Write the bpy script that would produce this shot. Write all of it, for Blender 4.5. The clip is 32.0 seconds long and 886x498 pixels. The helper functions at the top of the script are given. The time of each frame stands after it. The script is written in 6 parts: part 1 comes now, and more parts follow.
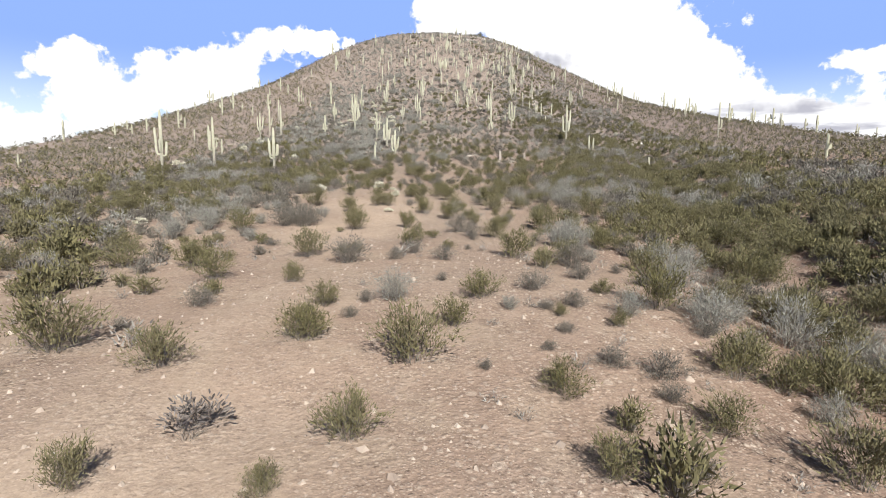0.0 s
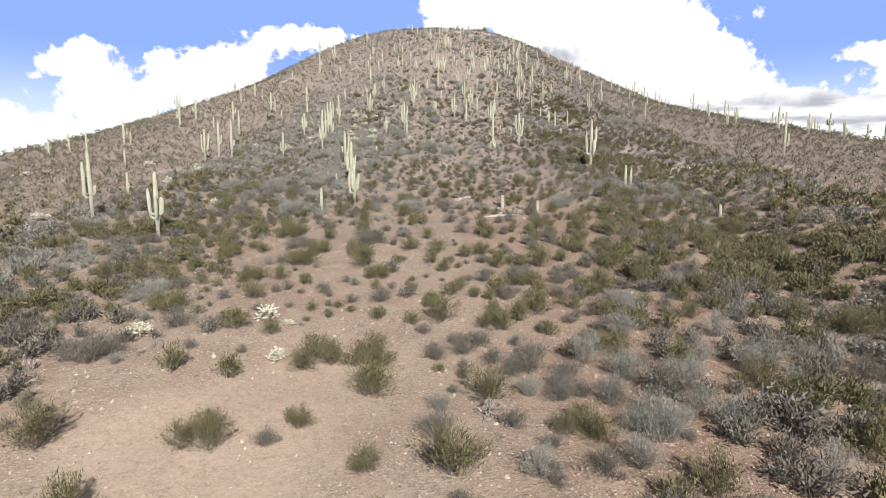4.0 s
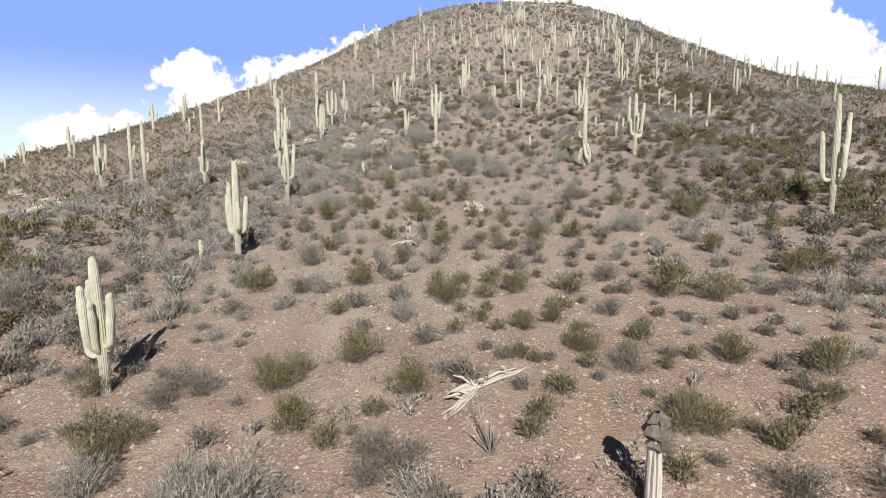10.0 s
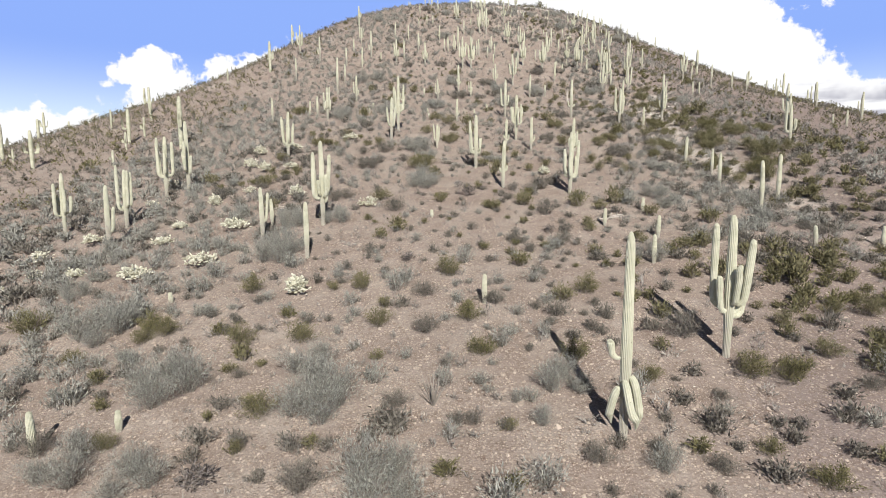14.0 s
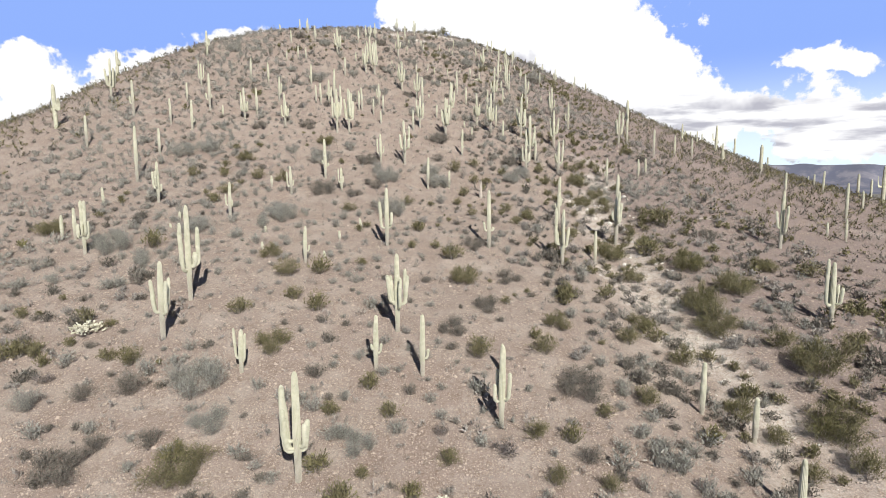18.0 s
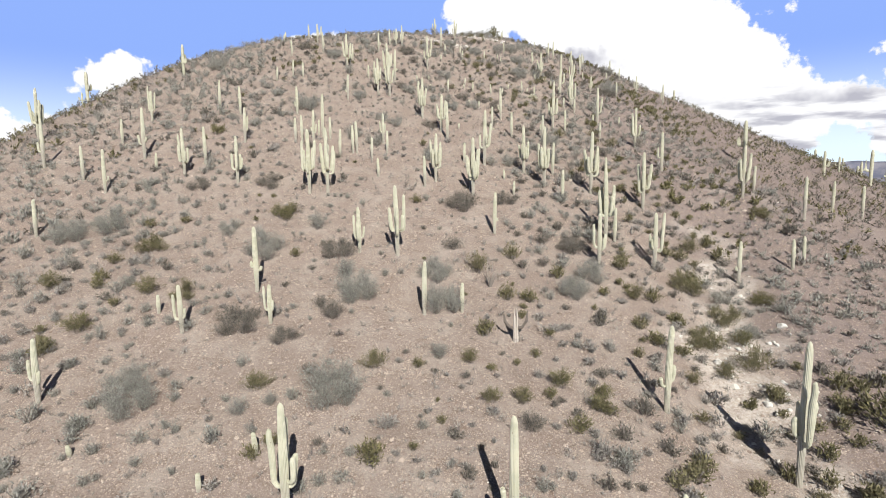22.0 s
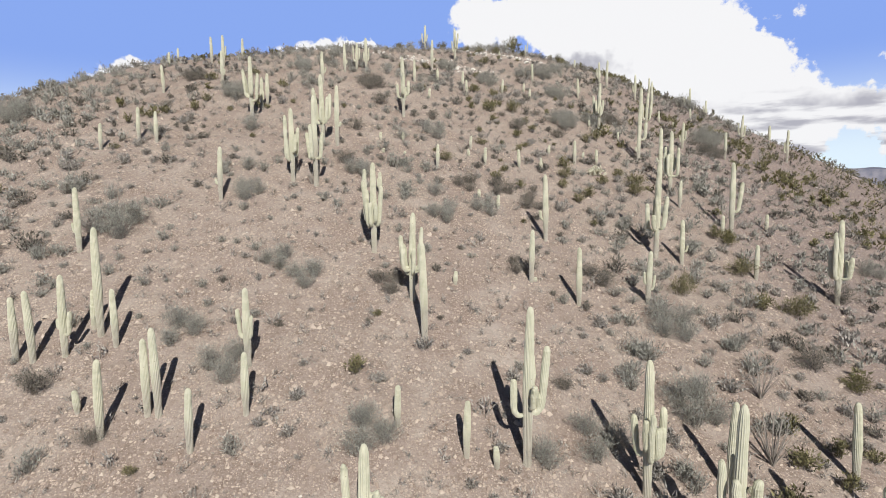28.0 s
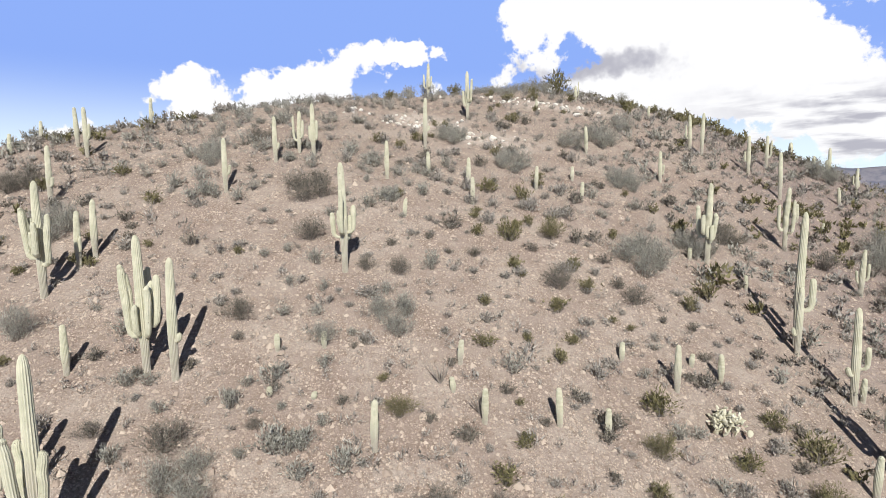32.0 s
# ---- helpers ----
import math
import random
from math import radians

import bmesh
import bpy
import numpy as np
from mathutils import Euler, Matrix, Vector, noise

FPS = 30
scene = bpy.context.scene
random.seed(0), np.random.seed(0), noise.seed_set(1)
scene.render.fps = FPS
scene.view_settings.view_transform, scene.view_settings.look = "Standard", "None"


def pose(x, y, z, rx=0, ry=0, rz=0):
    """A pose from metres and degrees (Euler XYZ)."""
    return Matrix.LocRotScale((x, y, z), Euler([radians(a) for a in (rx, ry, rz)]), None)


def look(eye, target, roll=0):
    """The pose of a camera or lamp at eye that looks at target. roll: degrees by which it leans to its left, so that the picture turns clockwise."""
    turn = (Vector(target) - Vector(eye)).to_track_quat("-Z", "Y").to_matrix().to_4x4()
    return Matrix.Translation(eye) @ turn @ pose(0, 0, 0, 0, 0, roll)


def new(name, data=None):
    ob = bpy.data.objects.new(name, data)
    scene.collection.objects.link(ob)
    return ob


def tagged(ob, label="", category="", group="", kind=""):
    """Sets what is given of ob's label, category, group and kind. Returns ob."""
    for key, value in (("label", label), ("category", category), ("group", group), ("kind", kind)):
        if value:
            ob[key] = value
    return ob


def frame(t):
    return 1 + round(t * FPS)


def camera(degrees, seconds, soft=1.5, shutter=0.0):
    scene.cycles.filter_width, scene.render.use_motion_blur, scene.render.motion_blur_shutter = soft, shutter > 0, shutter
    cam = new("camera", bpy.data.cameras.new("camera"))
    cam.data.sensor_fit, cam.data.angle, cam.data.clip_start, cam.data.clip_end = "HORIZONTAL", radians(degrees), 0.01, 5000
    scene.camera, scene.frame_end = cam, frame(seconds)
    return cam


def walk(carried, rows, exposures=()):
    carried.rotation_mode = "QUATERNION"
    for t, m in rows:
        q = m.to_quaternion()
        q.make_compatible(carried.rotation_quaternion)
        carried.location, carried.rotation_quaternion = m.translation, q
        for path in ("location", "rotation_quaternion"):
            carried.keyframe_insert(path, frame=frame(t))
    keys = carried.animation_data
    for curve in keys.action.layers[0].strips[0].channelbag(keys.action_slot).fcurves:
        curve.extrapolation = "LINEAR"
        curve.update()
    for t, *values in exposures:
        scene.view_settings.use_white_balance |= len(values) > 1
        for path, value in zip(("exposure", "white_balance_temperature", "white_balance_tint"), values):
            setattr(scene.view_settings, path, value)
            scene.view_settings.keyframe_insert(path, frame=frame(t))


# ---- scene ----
import collections

cam = camera(78.7, 32.0, soft=0.9)
METRES, EYE, TILT, LEAN, TURN = 220.0, 0.0, -7.0, -0.7, 0.0
ROWS = [
    (0.0, 0.0, 0.0, 0.0, 0.0, 0.0, -0.0),
    (0.5, 0.0008, 0.0115, 0.0029, -0.01, -0.04, 0.07),
    (1.0, 0.0019, 0.0235, 0.0076, -0.02, -0.13, 0.09),
    (1.5, 0.0033, 0.0358, 0.0134, -0.03, -0.16, 0.11),
    (2.0, 0.005, 0.0485, 0.0199, -0.03, -0.2, 0.12),
    (2.5, 0.0069, 0.0616, 0.0258, 0.05, -0.25, 0.15),
    (3.0, 0.0089, 0.0753, 0.0305, 0.08, -0.31, 0.19),
    (3.5, 0.0111, 0.0891, 0.0351, 0.08, -0.35, 0.26),
    (5.5, 0.0203, 0.1462, 0.0533, 6.08, -0.42, -0.07),
    (6.0, 0.0217, 0.161, 0.0585, 6.73, -0.45, -0.13),
    (6.5, 0.023, 0.1762, 0.063, 7.44, -0.47, -0.16),
    (7.0, 0.024, 0.1915, 0.0664, 8.26, -0.49, -0.22),
    (7.5, 0.0247, 0.207, 0.069, 8.79, -0.52, -0.24),
    (8.0, 0.0251, 0.2228, 0.0712, 8.99, -0.56, -0.26),
    (8.5, 0.0252, 0.2388, 0.0731, 9.11, -0.5, -0.29),
    (9.0, 0.0252, 0.255, 0.0749, 9.27, -0.46, -0.29),
    (9.5, 0.0252, 0.2715, 0.0768, 9.39, -0.45, -0.29),
    (10.0, 0.0252, 0.2883, 0.079, 9.47, -0.45, -0.25),
    (10.5, 0.0251, 0.3047, 0.0825, 9.53, -0.44, -0.27),
    (11.0, 0.025, 0.3215, 0.0861, 8.97, -0.38, -0.22),
    (11.5, 0.0249, 0.338, 0.0905, 8.89, -0.37, -0.23),
    (12.0, 0.0251, 0.3547, 0.0967, 8.82, -0.35, -0.19),
    (12.5, 0.0252, 0.371, 0.1053, 8.69, -0.35, -0.15),
    (13.0, 0.0257, 0.3872, 0.1146, 8.6, -0.29, -0.18),
    (13.5, 0.026, 0.4031, 0.1244, 8.52, -0.28, -0.18),
    (14.0, 0.0267, 0.4187, 0.1344, 6.01, -0.31, -0.02),
    (14.5, 0.0273, 0.4341, 0.1444, 3.31, -0.3, 0.19),
    (16.5, 0.0313, 0.4938, 0.1799, 0.77, 0.15, 1.03),
    (17.0, 0.0337, 0.5081, 0.19, 0.52, 0.13, 1.04),
    (17.5, 0.0365, 0.5222, 0.1995, -1.51, 0.01, 1.29),
    (18.0, 0.0391, 0.5364, 0.2083, -3.19, 0.02, 1.41),
    (18.5, 0.0424, 0.5503, 0.2178, -4.11, -0.05, 1.48),
    (19.0, 0.0457, 0.564, 0.2268, -4.54, -0.06, 1.54),
    (19.5, 0.0492, 0.5783, 0.2353, -0.22, 0.02, 1.25),
    (20.0, 0.0534, 0.5923, 0.2429, 3.33, 0.05, 0.97),
    (20.5, 0.0563, 0.6064, 0.2477, 3.67, 0.06, 0.93),
    (21.0, 0.0585, 0.6205, 0.2509, 3.79, 0.05, 0.95),
    (21.5, 0.0605, 0.6347, 0.2535, 3.74, 0.07, 0.93),
    (22.0, 0.0623, 0.649, 0.2557, 3.7, 0.1, 0.91),
    (22.5, 0.0637, 0.6633, 0.2581, 4.07, 0.16, 0.85),
    (23.0, 0.0653, 0.6777, 0.2616, 7.56, 0.22, 0.55),
    (23.5, 0.0665, 0.6924, 0.2649, 9.92, 0.32, 0.32),
    (24.0, 0.0666, 0.7068, 0.2687, 11.71, 0.37, 0.15),
    (24.5, 0.0663, 0.7207, 0.2754, 14.97, 0.38, -0.1),
    (26.5, 0.0617, 0.7718, 0.3047, 7.61, 0.69, 0.38),
    (27.0, 0.06, 0.7846, 0.3108, 4.61, 0.66, 0.7),
    (27.5, 0.0597, 0.797, 0.3181, 4.41, 0.62, 0.75),
    (28.0, 0.0599, 0.8094, 0.3252, 4.37, 0.59, 0.79),
    (28.5, 0.0605, 0.8216, 0.3323, 4.17, 0.57, 0.79),
    (29.0, 0.0616, 0.8337, 0.3393, 4.07, 0.56, 0.79),
    (29.5, 0.063, 0.8459, 0.3463, 4.63, 0.56, 0.84),
    (30.0, 0.0644, 0.858, 0.3531, 5.52, 0.6, 0.75),
    (30.5, 0.0656, 0.87, 0.3603, 7.7, 0.62, 0.55),
    (31.0, 0.0669, 0.882, 0.3674, 8.61, 0.57, 0.47),
    (31.5, 0.0675, 0.8939, 0.3744, 9.28, 0.53, 0.42),
    (32.0, 0.0679, 0.9057, 0.3807, 9.36, 0.53, 0.42),
]
walk(cam, [(t, pose(0, 0, EYE, TILT, LEAN, TURN) @ pose(METRES * x, METRES * y, METRES * z, 90 + pitch, roll, yaw)) for t, x, y, z, yaw, pitch, roll in ROWS],
     exposures=[(0.0, 0.50), (6.0, 0.40), (14.0, 0.37), (20.0, 0.40), (24.0, 0.33), (27.0, 0.19), (29.0, 0.23), (31.0, 0.33), (32.0, 0.33)])

# ---- sun and sky ----
SUN_AZ, SUN_EL = 165.0, 36.0            # degrees from the walk's heading towards its right, and above the horizon
SUN_POWER, SKY_POWER = 5.0, 0.007
CLOUD_WHITE = 0.80


def nodes_of(tree):
    tree.nodes.clear()
    return tree.nodes, tree.links


class Net:
    """Short hand for node trees."""

    def __init__(self, tree):
        self.nodes, self.links = nodes_of(tree)

    def put(self, kind, ins=()):
        node = self.nodes.new(kind)
        for key, value in (ins.items() if isinstance(ins, dict) else enumerate(ins)):
            self.plug(node.inputs[key], value)
        return node

    def plug(self, socket, value):
        if isinstance(value, bpy.types.NodeSocket):
            self.links.new(value, socket)
        elif value is not None:
            socket.default_value = value

    def sum(self, op, a, b=None, c=None):
        node = self.put("ShaderNodeMath", [a, b, c])
        node.operation = op
        return node.outputs[0]

    def span(self, value, a, b, lo=0.0, hi=1.0, smooth=False):
        node = self.put("ShaderNodeMapRange", {"Value": value, "From Min": a, "From Max": b, "To Min": lo, "To Max": hi})
        node.interpolation_type = "SMOOTHSTEP" if smooth else "LINEAR"
        return node.outputs[0]

    def mix(self, fac, a, b, mode="MIX"):
        node = self.put("ShaderNodeMix")
        node.data_type, node.blend_type = "RGBA", mode
        self.plug(node.inputs[0], fac), self.plug(node.inputs[6], a), self.plug(node.inputs[7], b)
        return node.outputs[2]

    def noise(self, where, scale, detail=4.0, rough=0.55):
        return self.put("ShaderNodeTexNoise", {"Vector": where, "Scale": scale, "Detail": detail, "Roughness": rough}).outputs[0]


def rgb(r, g, b):
    return (r, g, b, 1.0)


def build_sky():
    world = bpy.data.worlds.new("sky")
    world.use_nodes = True
    scene.world = world
    net = Net(world.node_tree)
    sky = net.put("ShaderNodeTexSky")
    sky.sky_type, sky.sun_disc = "NISHITA", False
    sky.sun_elevation, sky.sun_rotation = radians(SUN_EL), radians(SUN_AZ)
    sky.air_density, sky.dust_density, sky.ozone_density = 1.0, 0.15, 2.0
    way = net.put("ShaderNodeTexCoord").outputs["Generated"]
    xyz = net.put("ShaderNodeSeparateXYZ", [way])
    ahead = net.sum("MAXIMUM", xyz.outputs[1], 0.06)
    u, v = net.sum("DIVIDE", xyz.outputs[0], ahead), net.sum("DIVIDE", xyz.outputs[2], ahead)
    u = net.sum("ADD", u, net.sum("MULTIPLY_ADD", net.noise(way, 11.0, 4.0, 0.6), 0.30, -0.15))
    v = net.sum("ADD", v, net.sum("MULTIPLY_ADD", net.noise(net.put("ShaderNodeMapping", {"Vector": way, "Location": (3.7, 1.9, 5.1)}).outputs[0], 11.0, 4.0, 0.6), 0.14, -0.07))
    billow = net.sum("ADD", net.sum("MULTIPLY", net.noise(way, 8.0, 9.0, 0.6), 0.62), net.sum("MULTIPLY", net.noise(way, 24.0, 8.0, 0.62), 0.38))
    wisp = net.noise(way, 3.2, 7.0, 0.6)
    # cumulus banks ahead: slope to the side, slope upward, half width, half height
    density = net.span(wisp, 0.60, 0.85, -1.2, 0.6)
    for u0, v0, ru, rv in ((0.24, 0.43, 0.20, 0.15), (0.10, 0.275, 0.14, 0.06), (0.29, 0.29, 0.21, 0.11), (0.42, 0.19, 0.18, 0.075), (0.55, 0.13, 0.34, 0.07),
                           (0.25, 0.17, 0.27, 0.09), (0.78, 0.215, 0.13, 0.032), (-0.66, 0.185, 0.11, 0.055), (-0.43, 0.19, 0.12, 0.06), (-0.55, 0.15, 0.20, 0.07),
                           (-0.85, 0.07, 0.35, 0.06), (-0.235, 0.24, 0.06, 0.024), (-0.30, 0.08, 0.30, 0.05), (0.85, 0.10, 0.30, 0.05)):
        du = net.sum("DIVIDE", net.sum("SUBTRACT", u, u0), ru)
        dv = net.sum("DIVIDE", net.sum("SUBTRACT", v, v0), rv)
        r = net.sum("SQRT", net.sum("ADD", net.sum("MULTIPLY", du, du), net.sum("MULTIPLY", dv, dv)))
        density = net.sum("MAXIMUM", density, net.sum("MULTIPLY_ADD", r, -1.0, 1.0))
    rough = net.sum("MULTIPLY_ADD", billow, 4.2, -2.02)
    cover = net.span(net.sum("ADD", density, rough), 0.0, 0.22, smooth=True)
    cover = net.sum("MULTIPLY", cover, net.span(xyz.outputs[2], 0.0, 0.04))
    # grey undersides
    du, dv = net.sum("DIVIDE", net.sum("SUBTRACT", u, 0.12), 0.16), net.sum("DIVIDE", net.sum("SUBTRACT", v, 0.205), 0.028)
    belly = net.span(net.sum("ADD", net.sum("ADD", net.sum("MULTIPLY", du, du), net.sum("MULTIPLY", dv, dv)), net.sum("MULTIPLY", billow, 4.0)), 1.9, 3.4, 1.0, 0.0, True)
    bands = net.put("ShaderNodeTexNoise", {"Vector": net.put("ShaderNodeMapping", {"Vector": way, "Scale": (3.0, 3.0, 16.0)}).outputs[0], "Scale": 3.0, "Detail": 5.0}).outputs[0]
    low = net.sum("MULTIPLY", net.span(bands, 0.45, 0.62, smooth=True), net.span(v, 0.13, 0.17, 1.0, 0.0))
    low = net.sum("MULTIPLY", low, net.span(u, 0.2, 0.5))
    grey = net.sum("MAXIMUM", net.sum("MULTIPLY", belly, 0.75), net.sum("MULTIPLY", low, 0.75))
    white = net.mix(grey, rgb(CLOUD_WHITE, CLOUD_WHITE, CLOUD_WHITE * 1.02), rgb(0.27, 0.27, 0.34))
    blue = net.mix(1.0, sky.outputs[0], rgb(SKY_POWER * 1.3, SKY_POWER * 1.1, SKY_POWER * 1.0), "MULTIPLY")
    blue = net.mix(net.span(xyz.outputs[2], 0.33, 0.46, 0.95, 0.0, True), blue, rgb(0.235, 0.37, 0.80))
    blue = net.mix(net.span(xyz.outputs[2], 0.03, 0.21, 0.95, 0.0, True), blue, rgb(0.68, 0.80, 0.88))
    net.put("ShaderNodeOutputWorld", [net.put("ShaderNodeBackground", [net.mix(cover, blue, white), 1.0]).outputs[0]])


build_sky()
sun = new("sun", bpy.data.lights.new("sun", "SUN"))
sun.data.energy, sun.data.angle, sun.data.color = SUN_POWER, radians(0.53), (1.0, 0.982, 0.935)
sun_way = Vector((math.sin(radians(SUN_AZ)) * math.cos(radians(SUN_EL)), math.cos(radians(SUN_AZ)) * math.cos(radians(SUN_EL)), math.sin(radians(SUN_EL))))
sun.matrix_world = look(sun_way * 400, (0, 0, 0))

# ---- materials ----
def material(name, colour, rough=0.9, bump=None, bump_size=0.02, spec=0.25):
    """A node material; colour and bump are functions of the net that give sockets."""
    mat = bpy.data.materials.new(name)
    mat.use_nodes = True
    net = Net(mat.node_tree)
    shader = net.put("ShaderNodeBsdfPrincipled")
    net.plug(shader.inputs["Base Color"], colour(net) if callable(colour) else colour)
    net.plug(shader.inputs["Roughness"], rough)
    shader.inputs["Specular IOR Level"].default_value = spec
    if bump:
        net.plug(shader.inputs["Normal"], net.put("ShaderNodeBump", {"Height": bump(net), "Distance": bump_size, "Strength": 1.0}).outputs[0])
    net.put("ShaderNodeOutputMaterial", [shader.outputs[0]])
    return mat


def place_of(net):
    return net.put("ShaderNodeNewGeometry").outputs["Position"]


def of_object(net):
    return net.put("ShaderNodeTexCoord").outputs["Object"]


def chance(net):
    return net.put("ShaderNodeObjectInfo").outputs["Random"]


def island(net):
    return net.put("ShaderNodeNewGeometry").outputs["Random Per Island"]


def attribute(net, name):
    node = net.put("ShaderNodeAttribute")
    node.attribute_name = name
    return node.outputs["Fac"]


def soil_colour(net):
    at = place_of(net)
    broad = net.noise(at, 0.055, 5, 0.6)
    mid = net.noise(at, 0.5, 6, 0.62)
    fine = net.noise(at, 6.0, 5, 0.65)
    col = net.mix(net.span(broad, 0.36, 0.66, smooth=True), rgb(0.280, 0.190, 0.145), rgb(0.325, 0.252, 0.202))
    col = net.mix(net.span(mid, 0.42, 0.70, smooth=True), col, rgb(0.390, 0.310, 0.234))
    upper = net.span(net.put("ShaderNodeSeparateXYZ", [at]).outputs[1], 62, 110, 0.0, 0.8, True)
    col = net.mix(upper, col, net.mix(net.span(mid, 0.35, 0.68, smooth=True), rgb(0.256, 0.208, 0.178), rgb(0.342, 0.295, 0.258)))
    xyz = net.put("ShaderNodeSeparateXYZ", [at])
    red = net.sum("MULTIPLY", net.span(net.sum("MULTIPLY_ADD", net.sum("SUBTRACT", mid, 0.5), 14.0, xyz.outputs[0]), 0.0, 11.0, 0.0, 0.45, True), net.span(xyz.outputs[1], 70, 100, 1.0, 0.0))
    col = net.mix(red, col, rgb(0.305, 0.180, 0.130))
    slate = net.sum("MULTIPLY", net.span(net.sum("ADD", net.sum("MULTIPLY_ADD", net.sum("SUBTRACT", mid, 0.5), 10.0, xyz.outputs[0]), net.span(xyz.outputs[1], 112, 145, 16.0, 0.0)), 26.0, 33.0, 0.0, 0.9, True), net.span(xyz.outputs[1], 84, 104))
    col = net.mix(slate, col, rgb(0.225, 0.18, 0.165))
    col = net.mix(attribute(net, "sand"), col, rgb(0.47, 0.358, 0.270))
    col = net.mix(net.sum("MULTIPLY", attribute(net, "caliche"), 0.75), col, rgb(0.616, 0.556, 0.488))
    scrub = net.mix(net.span(net.noise(at, 0.014, 7, 0.65), 0.42, 0.6, smooth=True), rgb(0.115, 0.115, 0.095), rgb(0.258, 0.240, 0.209))
    col = net.mix(attribute(net, "plain"), col, scrub)
    # broken stones of several sizes, pale, red and dark; the shade in the gaps round them is painted dark brown
    stony = net.sum("MULTIPLY", net.sum("SUBTRACT", 1.0, attribute(net, "plain")), net.sum("MULTIPLY_ADD", attribute(net, "sand"), -0.6, 1.0))
    patch = net.span(net.noise(at, 0.8, 4, 0.6), 0.36, 0.62, 0.35, 1.0)
    for size, share, seed in ((3.4, 0.16, 0.0), (7.0, 0.5, 3.1), (12.5, 0.62, 5.3), (23.0, 0.6, 7.7)):
        cell = net.put("ShaderNodeTexVoronoi", {"Vector": net.put("ShaderNodeMapping", {"Vector": at, "Location": (seed, seed, 0)}).outputs[0], "Scale": size, "Randomness": 1.0})
        tone = net.put("ShaderNodeSeparateColor", [cell.outputs["Color"]])
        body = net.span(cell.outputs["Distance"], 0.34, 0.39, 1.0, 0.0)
        # shadow of the crevice round each stone, mixed into the colour
        gap_shade = net.span(cell.outputs["Distance"], 0.44, 0.58, 0.0, 0.3)
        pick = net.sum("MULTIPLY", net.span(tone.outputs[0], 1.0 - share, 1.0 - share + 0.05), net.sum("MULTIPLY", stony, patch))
        col = net.mix(net.sum("MULTIPLY", gap_shade, pick), col, rgb(0.105, 0.072, 0.055))
        stone = net.mix(net.span(tone.outputs[1], 0.0, 1.0), rgb(0.165, 0.110, 0.085), rgb(0.61, 0.505, 0.41))
        col = net.mix(net.sum("MULTIPLY", body, net.sum("MULTIPLY", pick, 0.9)), col, stone)
    return net.mix(net.sum("MULTIPLY", net.span(fine, 0.50, 0.72), 0.4), col, rgb(0.16, 0.112, 0.086))


def soil_bump(net):
    at = place_of(net)
    high = net.sum("MULTIPLY", net.noise(at, 5.0, 5, 0.65), 0.6)
    for size, tall, seed in ((7.0, 1.0, 3.1), (12.5, 0.7, 5.3), (23.0, 0.4, 7.7)):
        cell = net.put("ShaderNodeTexVoronoi", {"Vector": net.put("ShaderNodeMapping", {"Vector": at, "Location": (seed, seed, 0)}).outputs[0], "Scale": size}).outputs["Distance"]
        high = net.sum("ADD", high, net.span(cell, 0.15, 0.48, tall, 0.0))
    return net.sum("MULTIPLY", high, net.sum("MULTIPLY_ADD", attribute(net, "sand"), -0.6, 1.0))


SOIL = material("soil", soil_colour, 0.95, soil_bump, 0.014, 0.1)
MESA = material("mesa", lambda net: net.mix(net.span(net.noise(place_of(net), 0.008, 7, 0.7), 0.42, 0.62, smooth=True), rgb(0.12, 0.125, 0.165), rgb(0.22, 0.21, 0.235)), 0.95, None, 0.1, 0.1)


def cactus_skin(net):
    at = of_object(net)
    high = net.put("ShaderNodeSeparateXYZ", [at]).outputs[2]
    blotch = net.noise(net.put("ShaderNodeMapping", {"Vector": at, "Location": net.put("ShaderNodeCombineXYZ", [chance(net), chance(net), 0.0]).outputs[0]}).outputs[0], 2.4, 6, 0.65)
    col = net.mix(net.span(blotch, 0.36, 0.68, smooth=True), rgb(0.37, 0.36, 0.255), rgb(0.53, 0.505, 0.375))
    col = net.mix(net.sum("MULTIPLY", chance(net), 0.35), col, rgb(0.46, 0.45, 0.35))
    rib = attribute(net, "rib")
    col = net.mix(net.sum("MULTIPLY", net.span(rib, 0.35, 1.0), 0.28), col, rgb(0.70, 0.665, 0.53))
    bark = net.span(net.sum("MULTIPLY_ADD", blotch, -1.3, net.sum("MULTIPLY_ADD", high, 0.34, net.sum("MULTIPLY_ADD", chance(net), -0.3, 0.38))), -0.3, 0.35, 1.0, 0.0, True)
    bark = net.sum("MULTIPLY", bark, attribute(net, "foot"))
    wood = net.mix(net.span(rib, 0.25, 0.75), rgb(0.17, 0.145, 0.122), rgb(0.40, 0.355, 0.305))
    col = net.mix(net.sum("MULTIPLY", bark, 0.7), col, wood)
    scar = net.noise(at, 11.0, 3, 0.5)
    return net.mix(net.span(scar, 0.70, 0.76), col, rgb(0.13, 0.10, 0.075))


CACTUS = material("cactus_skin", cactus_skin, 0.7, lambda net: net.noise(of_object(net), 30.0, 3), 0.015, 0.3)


def leaf(name, dark, light, dry, spread=0.5):
    def colour(net):
        tone = net.noise(place_of(net), 0.35, 3, 0.6)
        col = net.mix(island(net), dark, light)
        col = net.mix(net.sum("MULTIPLY", net.span(tone, 0.38, 0.66, smooth=True), spread), col, dry)
        return net.mix(net.sum("MULTIPLY", chance(net), 0.35), col, dry)
    return material(name, colour, 0.75, None, 0.01, 0.2)


